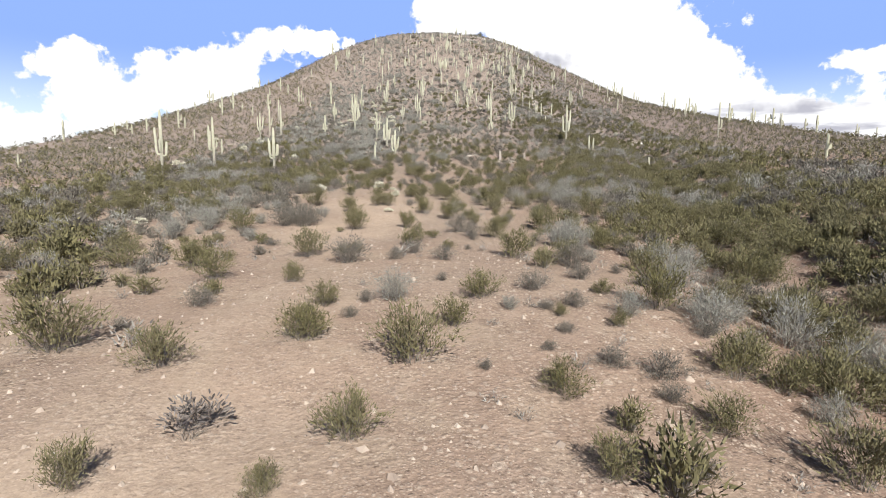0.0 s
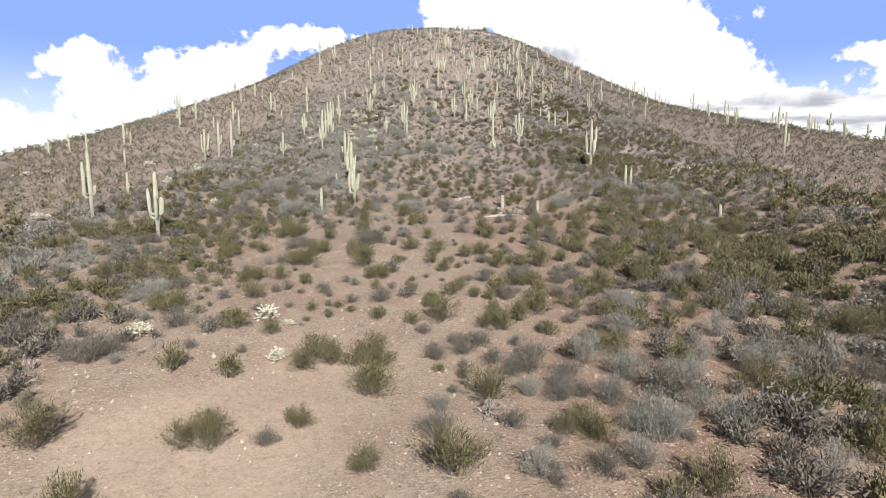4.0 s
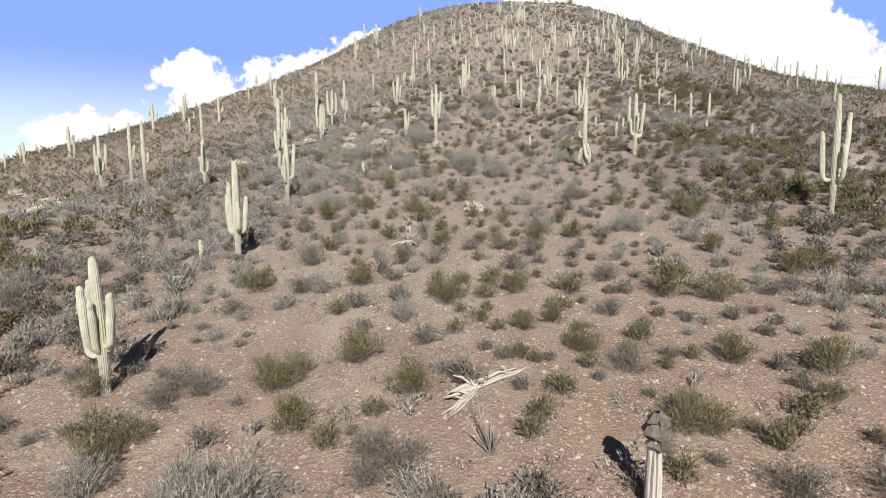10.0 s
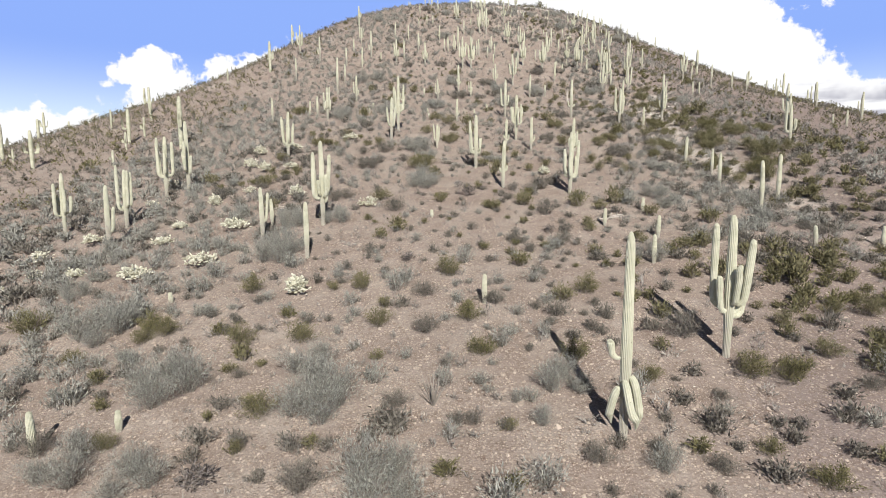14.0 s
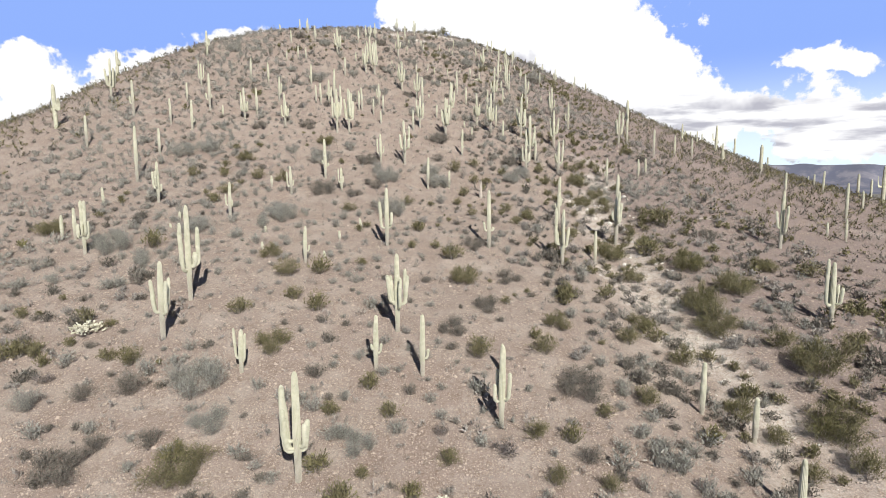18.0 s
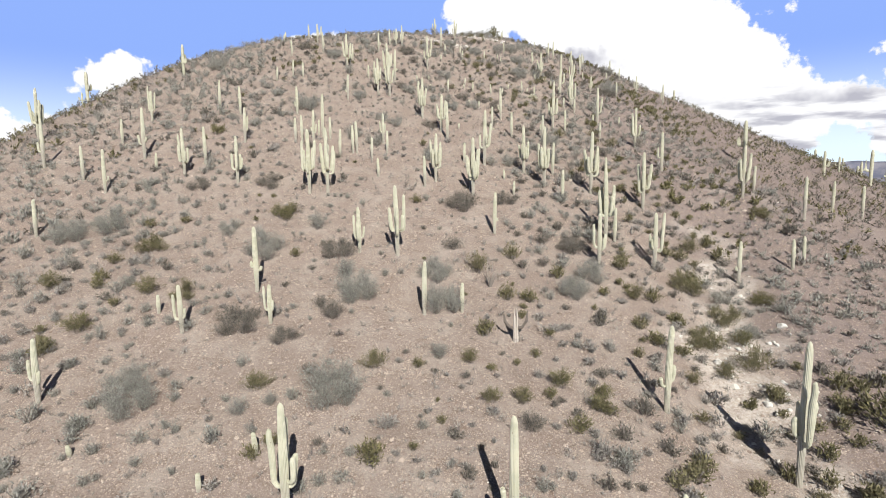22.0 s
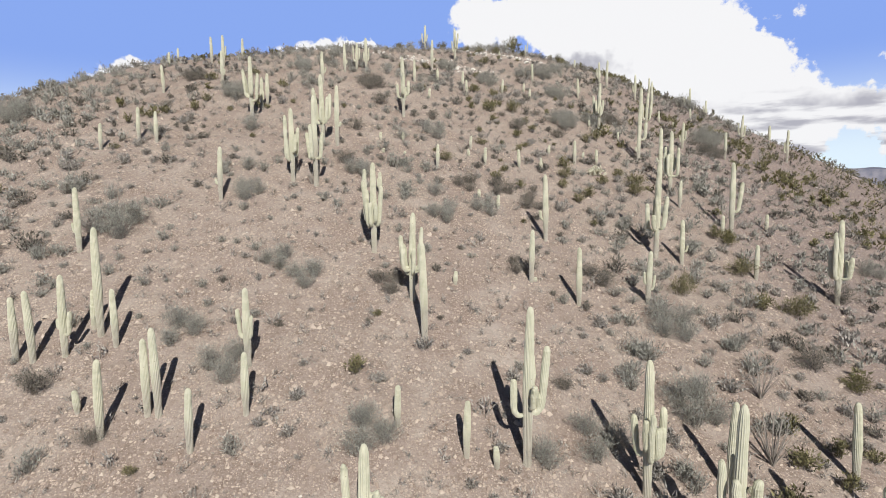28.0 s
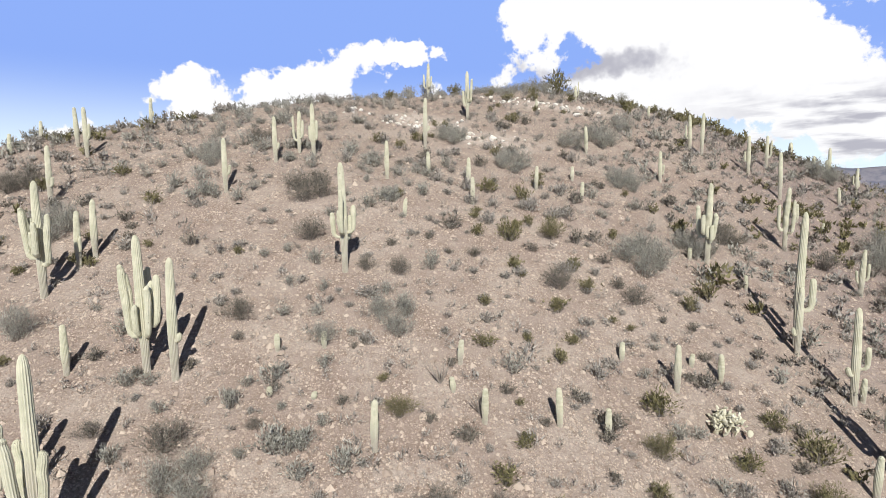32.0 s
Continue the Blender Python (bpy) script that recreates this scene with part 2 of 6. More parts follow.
CREOSOTE = leaf("creosote_leaf", rgb(0.030, 0.028, 0.012), rgb(0.215, 0.194, 0.085), rgb(0.185, 0.162, 0.098), 0.45)
BURSAGE = leaf("bursage_leaf", rgb(0.030, 0.026, 0.021), rgb(0.265, 0.238, 0.198), rgb(0.180, 0.160, 0.132), 0.4)
SAGE = leaf("grey_green_leaf", rgb(0.085, 0.082, 0.068), rgb(0.40, 0.390, 0.338), rgb(0.28, 0.265, 0.228), 0.35)
STRAW = leaf("dry_tuft", rgb(0.075, 0.068, 0.060), rgb(0.43, 0.395, 0.350), rgb(0.29, 0.265, 0.232), 0.35)
TWIG = material("twig", lambda net: net.mix(island(net), rgb(0.07, 0.058, 0.048), rgb(0.34, 0.30, 0.255)), 0.9)
CHOLLA = material("cholla_spines", lambda net: net.mix(island(net), rgb(0.38, 0.36, 0.26), rgb(0.68, 0.65, 0.52)), 0.8)
DARK_CHOLLA = material("dark_cholla", lambda net: net.mix(island(net), rgb(0.06, 0.05, 0.045), rgb(0.26, 0.225, 0.20)), 0.85)
PEAR = material("prickly_pear_pad", lambda net: net.mix(island(net), rgb(0.34, 0.33, 0.22), rgb(0.62, 0.58, 0.46)), 0.7)
DEADWOOD = material("weathered_wood", lambda net: net.mix(net.noise(net.put("ShaderNodeMapping", {"Vector": of_object(net), "Scale": (14.0, 14.0, 1.2)}).outputs[0], 2.0, 5, 0.6), rgb(0.26, 0.21, 0.17), rgb(0.66, 0.60, 0.52)), 0.9)
DEAD_SKIN = material("dead_cactus_skin", lambda net: net.mix(net.sum("MULTIPLY", net.noise(of_object(net), 7.0, 5, 0.7), net.span(attribute(net, "rib"), 0.2, 0.9, 0.9, 1.2)), rgb(0.10, 0.082, 0.066), net.mix(net.span(net.noise(of_object(net), 1.3, 4, 0.6), 0.35, 0.65), rgb(0.24, 0.205, 0.165), rgb(0.56, 0.51, 0.41))), 0.9)
CHAR = material("rotten_cactus", lambda net: net.mix(net.noise(of_object(net), 9.0, 5, 0.6), rgb(0.05, 0.042, 0.036), rgb(0.24, 0.20, 0.165)), 0.9)
STONE = material("stone", lambda net: net.mix(net.noise(of_object(net), 5.0, 4), net.mix(island(net), rgb(0.15, 0.11, 0.085), rgb(0.54, 0.455, 0.37)), rgb(0.40, 0.32, 0.26)), 0.95)
PALE_STONE = material("pale_stone", lambda net: net.mix(island(net), rgb(0.42, 0.37, 0.30), rgb(0.66, 0.62, 0.55)), 0.95)

# ---- the hill ----
STATION = np.array([-25, 5, 35, 65, 95, 125, 155, 185, 215, 240, 265, 295, 340])   # along the walk
CREST_X = np.array([-0.7, 1.9, 4.3, 7.7, 7.9, 7.7, -3.5, -16.2, -19.9, -14.9, 11.6, 9.9, 4.7])
CREST_Z = np.array([-6.46, -4.08, -1.75, 1.60, 6.80, 14.00, 22.75, 33.29, 49.69, 62.60, 68.91, 69.96, 51.24])
FALL_LEFT = np.array([-0.018, 0.003, 0.024, 0.043, 0.069, 0.113, 0.191, 0.347, 0.537, 0.645, 0.680, 0.662, 0.587])
FALL_RIGHT = np.array([-0.252, -0.190, -0.128, -0.065, -0.003, 0.055, 0.112, 0.180, 0.273, 0.369, 0.475, 0.543, 0.580])
ROUND = np.array([25.2, 24.7, 23.8, 23.3, 24.5, 31.9, 60.4, 68.0, 34.0, 30.0, 15.7, 16.1, 23.5])
PLAIN = -28.0
WASH_Y = np.array([-20, 8, 28, 52, 80, 105, 130, 150, 166, 180, 195, 212])
WASH_X = np.array([9, 10, 14, 22, 30, 34, 29, 25, 25.5, 27, 33, 38])
LATTICE = np.random.default_rng(5).random((256, 256))


def wobble(x, y, size, seed=0):
    """Smooth noise from -1 to 1 with lumps of about that size in metres."""
    x, y = np.asarray(x, float) / size + 37.3 * seed, np.asarray(y, float) / size + 17.9 * seed
    i, j = np.floor(x).astype(int), np.floor(y).astype(int)
    u, v = x - i, y - j
    u, v = u * u * (3 - 2 * u), v * v * (3 - 2 * v)
    at = lambda a, b: LATTICE[a % 256, b % 256]
    low = at(i, j) * (1 - u) + at(i + 1, j) * u
    high = at(i, j + 1) * (1 - u) + at(i + 1, j + 1) * u
    return 2 * (low * (1 - v) + high * v) - 1


def along(values, y):
    y = np.clip(y, STATION[0], STATION[-1] - 1e-6)
    i = np.clip(np.searchsorted(STATION, y, side="right") - 1, 0, len(STATION) - 2)
    g, h = np.gradient(values, STATION), STATION[i + 1] - STATION[i]
    u = (y - STATION[i]) / h
    return ((2 * u**3 - 3 * u**2 + 1) * values[i] + (u**3 - 2 * u**2 + u) * h * g[i]
            + (3 * u**2 - 2 * u**3) * values[i + 1] + (u**3 - u**2) * h * g[i + 1])


def wash(x, y):
    """1 in the bed of the dry wash, 0 away from it."""
    d = (x - np.interp(y, WASH_Y, WASH_X)) / 3.6
    ends = np.clip((y - 200) / 5, -40, 40), np.clip((-15 - y) / 5, -40, 40)
    return np.exp(-d * d) / (1 + np.exp(ends[0])) / (1 + np.exp(ends[1]))


def hill(x, y):
    x, y = np.asarray(x, float), np.asarray(y, float)
    d, r = x - along(CREST_X, y), along(ROUND, y)
    z = along(CREST_Z, y) - np.where(d < 0, along(FALL_LEFT, y), along(FALL_RIGHT, y)) * (np.sqrt(d * d + r * r) - r)
    z = z - 1.1 * wash(x, y)
    z = PLAIN + (z - PLAIN) / (1 + np.exp(np.clip((np.abs(x - 20) - 260) / 30, -40, 40))) / (1 + np.exp(np.clip((y - 395) / 22, -40, 40))) / (1 + np.exp(np.clip((-150 - y) / 30, -40, 40)))
    return PLAIN + 6 * np.logaddexp(0, (z - PLAIN) / 6)


def ground(x, y):
    """Height of the ground's surface."""
    return hill(x, y) + 0.22 * wobble(x, y, 7, 1) + 0.09 * wobble(x, y, 2.1, 2) + 0.035 * wobble(x, y, 0.8, 3)


def sandiness(x, y):
    """1 on the bare, trodden soil at the foot of the ridge."""
    line = np.interp(y, [-20, 10, 25, 45, 60, 80], [-5, -6, -4, -3, 0, 2])
    bare = np.clip(1.3 - np.abs(x - line) / 4.5 + 0.8 * wobble(x, y, 6, 4), 0, 1)
    return np.maximum(bare, 0.4 * np.clip((9 - x) / 6, 0, 1)) * np.clip((66 - y) / 30, 0, 1)


CRAGS = ((15.0, 257.5, 6.5, 1.8), (5.0, 248.5, 7.0, 1.6), (11.0, 247.0, 3.0, 1.2), (28.5, 181.0, 4.0, 1.6), (29.0, 176.5, 2.0, 2.0), (37.0, 103.5, 4.5, 4.5), (-73.0, 119.5, 10.0, 2.5), (27.5, 166.0, 1.5, 9.0), (26.5, 151.0, 1.6, 4.5))


def caliche(x, y):
    bed = np.clip(wash(x, y) * 1.3 - 0.95 + 0.22 * np.clip((y - 135) / 10, 0, 1) + 0.8 * wobble(x, y, 2.6, 6) + 0.35 * wobble(x, y, 0.9, 7), 0, 1) * np.clip((y - 20) / 60, 0.35, 1)
    crag = 0.8 * np.clip(2.5 * (wobble(x, y, 9, 8) - 0.62) + 0.5 * wobble(x, y, 1.6, 9), 0, 1) * ((x < -30) | (x > 28))
    ledge = 0.0
    for cx, cy, rx, ry in CRAGS:
        ledge = ledge + np.exp(-((x - cx) / rx) ** 2 - ((y - cy) / ry) ** 2)
    return np.clip(bed + crag + np.clip(ledge * 1.1 - 0.35 + 0.5 * wobble(x, y, 1.7, 10), 0, 0.8), 0, 1)


def raw_mesh(name, verts, faces, mat, smooth=False):
    """A mesh from arrays of points and of equally long faces."""
    verts, faces = np.asarray(verts, np.float32), np.asarray(faces, np.int32)
    mesh = bpy.data.meshes.new(name)
    mesh.vertices.add(len(verts)), mesh.vertices.foreach_set("co", verts.ravel())
    mesh.loops.add(faces.size), mesh.loops.foreach_set("vertex_index", faces.ravel())
    mesh.polygons.add(len(faces))
    mesh.polygons.foreach_set("loop_start", np.arange(0, faces.size, faces.shape[1], dtype=np.int32))
    mesh.polygons.foreach_set("use_smooth", np.full(len(faces), smooth))
    mesh.materials.append(mat)
    mesh.update(calc_edges=True)
    return mesh


def give(mesh, name, values):
    mesh.attributes.new(name, "FLOAT", "POINT").data.foreach_set("value", np.asarray(values, np.float32))


def grown(start, step, factor, end):
    out = [start]
    while abs(out[-1]) < end:
        out.append(out[-1] + step)
        step *= factor
    return out


def sheet(xs, ys):
    gx, gy = np.meshgrid(xs, ys)
    i = np.arange(len(xs) * len(ys)).reshape(len(ys), len(xs))
    faces = np.stack([i[:-1, :-1], i[:-1, 1:], i[1:, 1:], i[1:, :-1]], -1).reshape(-1, 4)
    return gx.ravel(), gy.ravel(), faces


xs = np.array(sorted(set(np.round(np.concatenate([np.arange(-36, 44, 0.7), grown(44, 0.9, 1.09, 4300), -np.array(grown(36, 0.9, 1.09, 4300))]), 3))))
ys = np.array(sorted(set(np.round(np.concatenate([np.arange(-6, 285, 0.7), grown(285, 0.8, 1.09, 4300), -np.array(grown(6, 0.7, 1.1, 4300))]), 3))))
gx, gy, quads = sheet(xs, ys)
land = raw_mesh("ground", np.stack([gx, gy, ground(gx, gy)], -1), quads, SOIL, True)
give(land, "sand", sandiness(gx, gy)), give(land, "caliche", caliche(gx, gy)), give(land, "plain", np.clip((np.hypot(gx - 10, (gy - 150) * 0.8) - 150) / 60, 0, 1))
tagged(new("ground", land), "reddish stony desert soil of a steep hillside with bare patches", "ground", kind="structure")


def build_mesas():
    """Flat-topped ranges round the horizon."""
    a = np.radians(np.arange(0, 360.01, 0.5))
    k = np.degrees(a)
    top = 75 + 45 * np.cos(a - 0.9) + 22 * wobble(k, k * 0, 14, 11) + 14 * wobble(k, k * 0, 3.5, 12)
    rings = []
    for dist, share in ((3000, 0.0), (3250, 0.10), (3500, 0.30), (3650, 0.62), (3720, 0.93), (3800, 1.0), (4150, 1.0)):
        jag = 60 * wobble(k, k * 0 + dist, 2.2, 13) * (share > 0) * (share < 1)
        rings.append(np.stack([np.sin(a) * (dist + jag), np.cos(a) * (dist + jag), PLAIN - 2 + (top - PLAIN) * share * (1 + 0.06 * wobble(k, k * 0 + dist, 1.5, 14))], -1))
    m = len(a)
    i = np.arange(m * len(rings)).reshape(len(rings), m)
    faces = np.stack([i[:-1, :-1], i[:-1, 1:], i[1:, 1:], i[1:, :-1]], -1).reshape(-1, 4)
    tagged(new("backdrop", raw_mesh("backdrop", np.concatenate(rings), faces, MESA, True)), "hazy purple flat-topped mountains on the horizon", "mountains", kind="structure")


build_mesas()


def part(name, mesh, parent, m=None, label=""):
    ob = new(name, mesh)
    ob.parent = parent
    if m is not None:
        ob.matrix_basis = m
    return tagged(ob, label)


def foot(x, y, sink=0.05):
    return float(ground(x, y)) - sink


# ---- saguaros ----
def ribbed(name, spine, radii, ribs, mat=CACTUS, woody=0.0, deep=0.05):
    """A fluted column along a spine, with a domed tip."""
    spine, n = np.asarray(spine, float), ribs * 2
    verts, rib_at, foot_at = [], [], []
    turn = np.linspace(0, 2 * np.pi, n, endpoint=False)
    flute = np.where(np.arange(n) % 2 == 0, 1.0, 1.0 - deep * 2)
    for k, (p, r) in enumerate(zip(spine, radii)):
        t = spine[min(k + 1, len(spine) - 1)] - spine[max(k - 1, 0)]
        t = t / np.linalg.norm(t)
        side = np.cross(t, (0, 1, 0.02))
        side = side / np.linalg.norm(side)
        up = np.cross(side, t)
        ring = p + (np.cos(turn)[:, None] * side + np.sin(turn)[:, None] * up) * (r * flute)[:, None]
        verts.append(ring)
        rib_at.append(np.arange(n) % 2 == 0), foot_at.append(np.full(n, woody))
    i = np.arange(n * len(spine)).reshape(len(spine), n)
    j = np.roll(i, -1, 1)
    faces = np.stack([i[:-1], j[:-1], j[1:], i[1:]], -1).reshape(-1, 4)
    mesh = raw_mesh(name, np.concatenate(verts), faces, mat, False)
    give(mesh, "rib", np.concatenate(rib_at)), give(mesh, "foot", np.concatenate(foot_at))
    return mesh


def trunk_mesh(seed):
    rng = np.random.default_rng(seed)
    s = np.array([0, 0.05, 0.12, 0.2, 0.3, 0.42, 0.54, 0.66, 0.78, 0.88, 0.945, 0.975, 0.992, 1.0])
    r = np.array([0.80, 0.76, 0.78, 0.84, 0.93, 1.0, 1.0, 0.94, 0.86, 0.79, 0.71, 0.57, 0.34, 0.04]) * (1 + 0.10 * (rng.random(14) - 0.5))
    bend, aim = 0.16 * (rng.random() - 0.3), rng.random() * 6.3
    spine = np.stack([bend * s**2 * math.cos(aim), bend * s**2 * math.sin(aim), s * 4.0], -1)
    return ribbed("trunk", spine, r * 0.172, int(rng.integers(15, 19)), woody=1.0, deep=0.05)


def arm_mesh(seed, rise, out=0.45, ribs=13):
    """An arm that leaves the trunk along +x and turns upward; rise: the height of its tip over its root."""
    rng = np.random.default_rng(seed)
    curve = [(0.10, 0, 0), (0.22, 0, -0.03), (out * 0.72, 0, -0.01), (out * 0.93, 0, 0.09), (out, 0, 0.26)]
    top = max(rise, 0.42)
    flare = (0.10 * rng.random() - 0.01) * top
    for f in (0.35, 0.6, 0.8, 0.91, 0.965, 0.99, 1.0):
        curve.append((out + flare * f, 0.05 * (rng.random() - 0.5), 0.26 + (top - 0.26) * f))
    r = 0.69 * np.array([0.085, 0.115, 0.13, 0.135, 0.145, 0.155, 0.16, 0.152, 0.135, 0.105, 0.06, 0.01])
    return ribbed("arm", curve, r * min(1.0, 0.8 + 0.15 * top), ribs, deep=0.045)


def bud_mesh(seed):
    return ribbed("arm", [(0.12, 0, 0), (0.22, 0, 0.02), (0.27, 0, 0.09), (0.29, 0, 0.17), (0.3, 0, 0.26), (0.3, 0, 0.32), (0.3, 0, 0.345)], [0.07, 0.095, 0.105, 0.105, 0.095, 0.06, 0.01], 9)


TRUNKS = [trunk_mesh(k) for k in range(7)]
ARMS = {"s": [bud_mesh(20), arm_mesh(21, 0.5, 0.36)], "m": [arm_mesh(30 + k, 0.75 + 0.2 * k, 0.31 + 0.04 * k) for k in range(4)], "l": [arm_mesh(40 + k, 1.45 + 0.2 * k, 0.29 + 0.045 * k) for k in range(5)]}
TURNS = {"r": 0, "R": 0, "b": 90, "B": 90, "l": 180, "L": 180, "f": 270, "F": 270, "q": 315, "Q": 315, "w": 225, "W": 225}
SAGUAROS = []


def saguaro(x, y, height, arms="", girth=1.0, at=0.34, lean=0.0, dz=0.0):
    """arms: a letter for each: r, b, l, f, q, w for its side; capitals are long arms, a following dot makes a bud of it."""
    rng = random.Random(int(x * 131 + y * 977))
    thing = new("saguaro")
    thing.matrix_basis = pose(x, y, foot(x, y, 0.08) + dz, 0, lean, 0)
    wide = girth * (0.60 + 0.088 * min(height, 5.2))
    k = rng.randrange(len(TRUNKS))
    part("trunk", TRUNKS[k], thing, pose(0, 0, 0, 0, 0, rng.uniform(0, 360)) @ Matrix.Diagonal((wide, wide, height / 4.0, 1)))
    marks = list(arms)
    if len(arms) >= 2 and "." not in arms and height > 3.4:      # a crowded old plant also bears arms before and behind
        marks += rng.choice((["F"], ["F", "b"], ["q", "B"], ["w", "F", "r"], ["Q", "b", "w"], ["W", "q", "L"], ["Q", "B", "w", "f"]))
    while marks:
        mark = marks.pop(0)
        kind = "l" if mark.isupper() else "m"
        if marks and marks[0] == ".":
            marks.pop(0)
            kind = "s"
        mesh = rng.choice(ARMS[kind])
        root = height * (at + rng.uniform(-0.05, 0.06))
        size = min(1.15, 0.55 + 0.1 * height) * rng.uniform(0.92, 1.08)
        part("arm", mesh, thing, pose(0, 0, root, 0, 0, TURNS[mark] + rng.uniform(-24, 24)) @ Matrix.Diagonal((size * wide / 0.95, size, size * rng.uniform(0.8, 1.32), 1)))
    many = len(arms.replace(".", ""))
    stem = "tall" if height > 4.6 else "short" if height < 2.0 else "ribbed"
    rest = "single armless column" if not many else "one upturned arm" if many == 1 else "two upturned arms" if many == 2 else "several upturned arms"
    tagged(thing, f"{stem} pale green saguaro cactus with {rest} on stony soil", "saguaro cactus", "saguaros on the hill")
    SAGUAROS.append((x, y))
    return thing

# ---- shrubs ----
def twigs(rng, count, spread, height, thick, start=0.05, sides=3, crook=0.15):
    """Tapered, bent twigs that fan out from a root: points and quads."""
    verts, faces = [], []
    for _ in range(count):
        a, tilt = rng.uniform(0, 6.283), rng.random() ** 0.7
        end = np.array([math.cos(a) * spread * tilt, math.sin(a) * spread * tilt, height * (1.0 - 0.45 * tilt * tilt) * rng.uniform(0.75, 1.05)])
        base = np.array([math.cos(a) * start, math.sin(a) * start, -0.04])
        mid = base * 0.45 + end * 0.55 + np.array([rng.uniform(-crook, crook), rng.uniform(-crook, crook), rng.uniform(0, crook)]) * height
        for p, q, r0, r1 in ((base, mid, thick, thick * 0.7), (mid, end, thick * 0.7, thick * 0.25)):
            t = (q - p) / np.linalg.norm(q - p)
            side = np.cross(t, (0.3, 0.9, 0.2))
            side = side / np.linalg.norm(side)
            up = np.cross(side, t)
            k = len(verts)
            for c, r in ((p, r0), (q, r1)):
                for s in range(sides):
                    w = 6.283 * s / sides
                    verts.append(c + (side * math.cos(w) + up * math.sin(w)) * r)
            for s in range(sides):
                faces.append((k + s, k + (s + 1) % sides, k + sides + (s + 1) % sides, k + sides + s))
    return np.array(verts), np.array(faces)


def bush(seed, high, stems, leaves, length, width, wild=0.05, thick=0.004, bare=0.3, skirt=0, full=False):
    """A bush one metre across: bent stems that rise from one root and spread, with fine sprigs along their outer part.
    Gives the stems and the sprigs, each as points and triangles."""
    rng = np.random.default_rng(seed)
    phase, swell = rng.uniform(0, 6.283, 4), rng.uniform(0.05, 0.16, 4)
    a, q = rng.uniform(0, 6.283, stems), rng.random(stems) ** 0.55
    reach = 0.5 * (1 + sum(swell[k] * np.sin((k + 2) * a + phase[k]) for k in range(4)))
    up = high * np.sqrt(1 - 0.8 * q * q) * rng.uniform(0.78, 1.15, stems)
    low = np.arange(stems) < skirt
    up = np.where(low, high * rng.uniform(0.08, 0.3, stems), up)
    q = np.where(low, rng.uniform(0.75, 1.1, stems), q)
    flat = np.stack([np.cos(a), np.sin(a)], -1)
    root = np.concatenate([flat * 0.05, np.full((stems, 1), -0.03)], 1)
    tip = np.concatenate([flat * (reach * q)[:, None], up[:, None]], 1)
    mid = np.concatenate([tip[:, :2] * 0.40, tip[:, 2:] * 0.62], 1) + rng.normal(0, 0.035, (stems, 3))

    def on(k, s):
        s = s[:, None]
        return (1 - s) ** 2 * root[k] + 2 * s * (1 - s) * mid[k] + s * s * tip[k], 2 * (1 - s) * (mid[k] - root[k]) + 2 * s * (tip[k] - mid[k])

    # stems: three-sided and bent, or for distant bushes a single blade
    every, wood = np.arange(stems), []
    cuts = (0.0, 0.35, 0.7, 1.0) if full else (0.0, 0.6)
    for k, s0 in enumerate(cuts[:-1]):
        p, t = on(every, np.full(stems, s0))
        e, _ = on(every, np.full(stems, cuts[k + 1]))
        side = np.cross(t, rng.normal(0, 1, (stems, 3)))
        side /= np.linalg.norm(side, axis=1)[:, None] + 1e-9
        other = np.cross(side, t / (np.linalg.norm(t, axis=1)[:, None] + 1e-9))
        r = thick * (1 - 0.75 * s0)
        if full:
            ends = [side * r, -side * 0.5 * r + other * 0.87 * r, -side * 0.5 * r - other * 0.87 * r]
            for m in range(3):
                wood.append(np.stack([p + ends[m], p + ends[(m + 1) % 3], e], 1))
        else:
            wood.append(np.stack([p - side * thick * 1.6, p + side * thick * 1.6, e], 1))
    wood = np.concatenate(wood)
    # sprigs
    k = rng.integers(skirt, stems, leaves)
    p, t = on(k, bare + (1 - bare) * rng.random(leaves) ** 0.7)
    p = p + rng.normal(0, wild, (leaves, 3))
    p[:, 2] = np.maximum(p[:, 2], 0.02)
    t = t / (np.linalg.norm(t, axis=1)[:, None] + 1e-9) + rng.normal(0, 0.55, (leaves, 3)) + (0, 0, 0.3)
    t /= np.linalg.norm(t, axis=1)[:, None] + 1e-9
    w = np.cross(t, rng.normal(0, 1, (leaves, 3)))
    w /= np.linalg.norm(w, axis=1)[:, None] + 1e-9
    z = rng.uniform(0.55, 1.4, (leaves, 1))
    green = np.stack([p - w * width * z, p + w * width * z, p + t * length * z], 1)
    corners = lambda m: (m.reshape(-1, 3), np.arange(len(m) * 3).reshape(-1, 3))
    return corners(wood), corners(green)


KINDS = {
    "creosote": ("creosote_bush", "olive green creosote bush with thin grey stems", "creosote bush"),
    "bursage": ("bursage_bush", "low grey-brown bursage bush on gravel", "bursage bush"),
    "sage": ("brittlebush", "rounded grey-green desert bush with fine twigs", "desert bush"),
}
LEAF = {"creosote": CREOSOTE, "bursage": BURSAGE, "sage": SAGE}
# height for a width of one, sprig length and half width, looseness, bare share of the stems, stems, skirt of low dead stems
SHAPE = {"creosote": (0.64, 0.062, 0.0078, 0.050, 0.24, 50, 18), "bursage": (0.50, 0.055, 0.0070, 0.050, 0.15, 60, 10),
         "sage": (0.56, 0.055, 0.0048, 0.050, 0.16, 56, 4)}


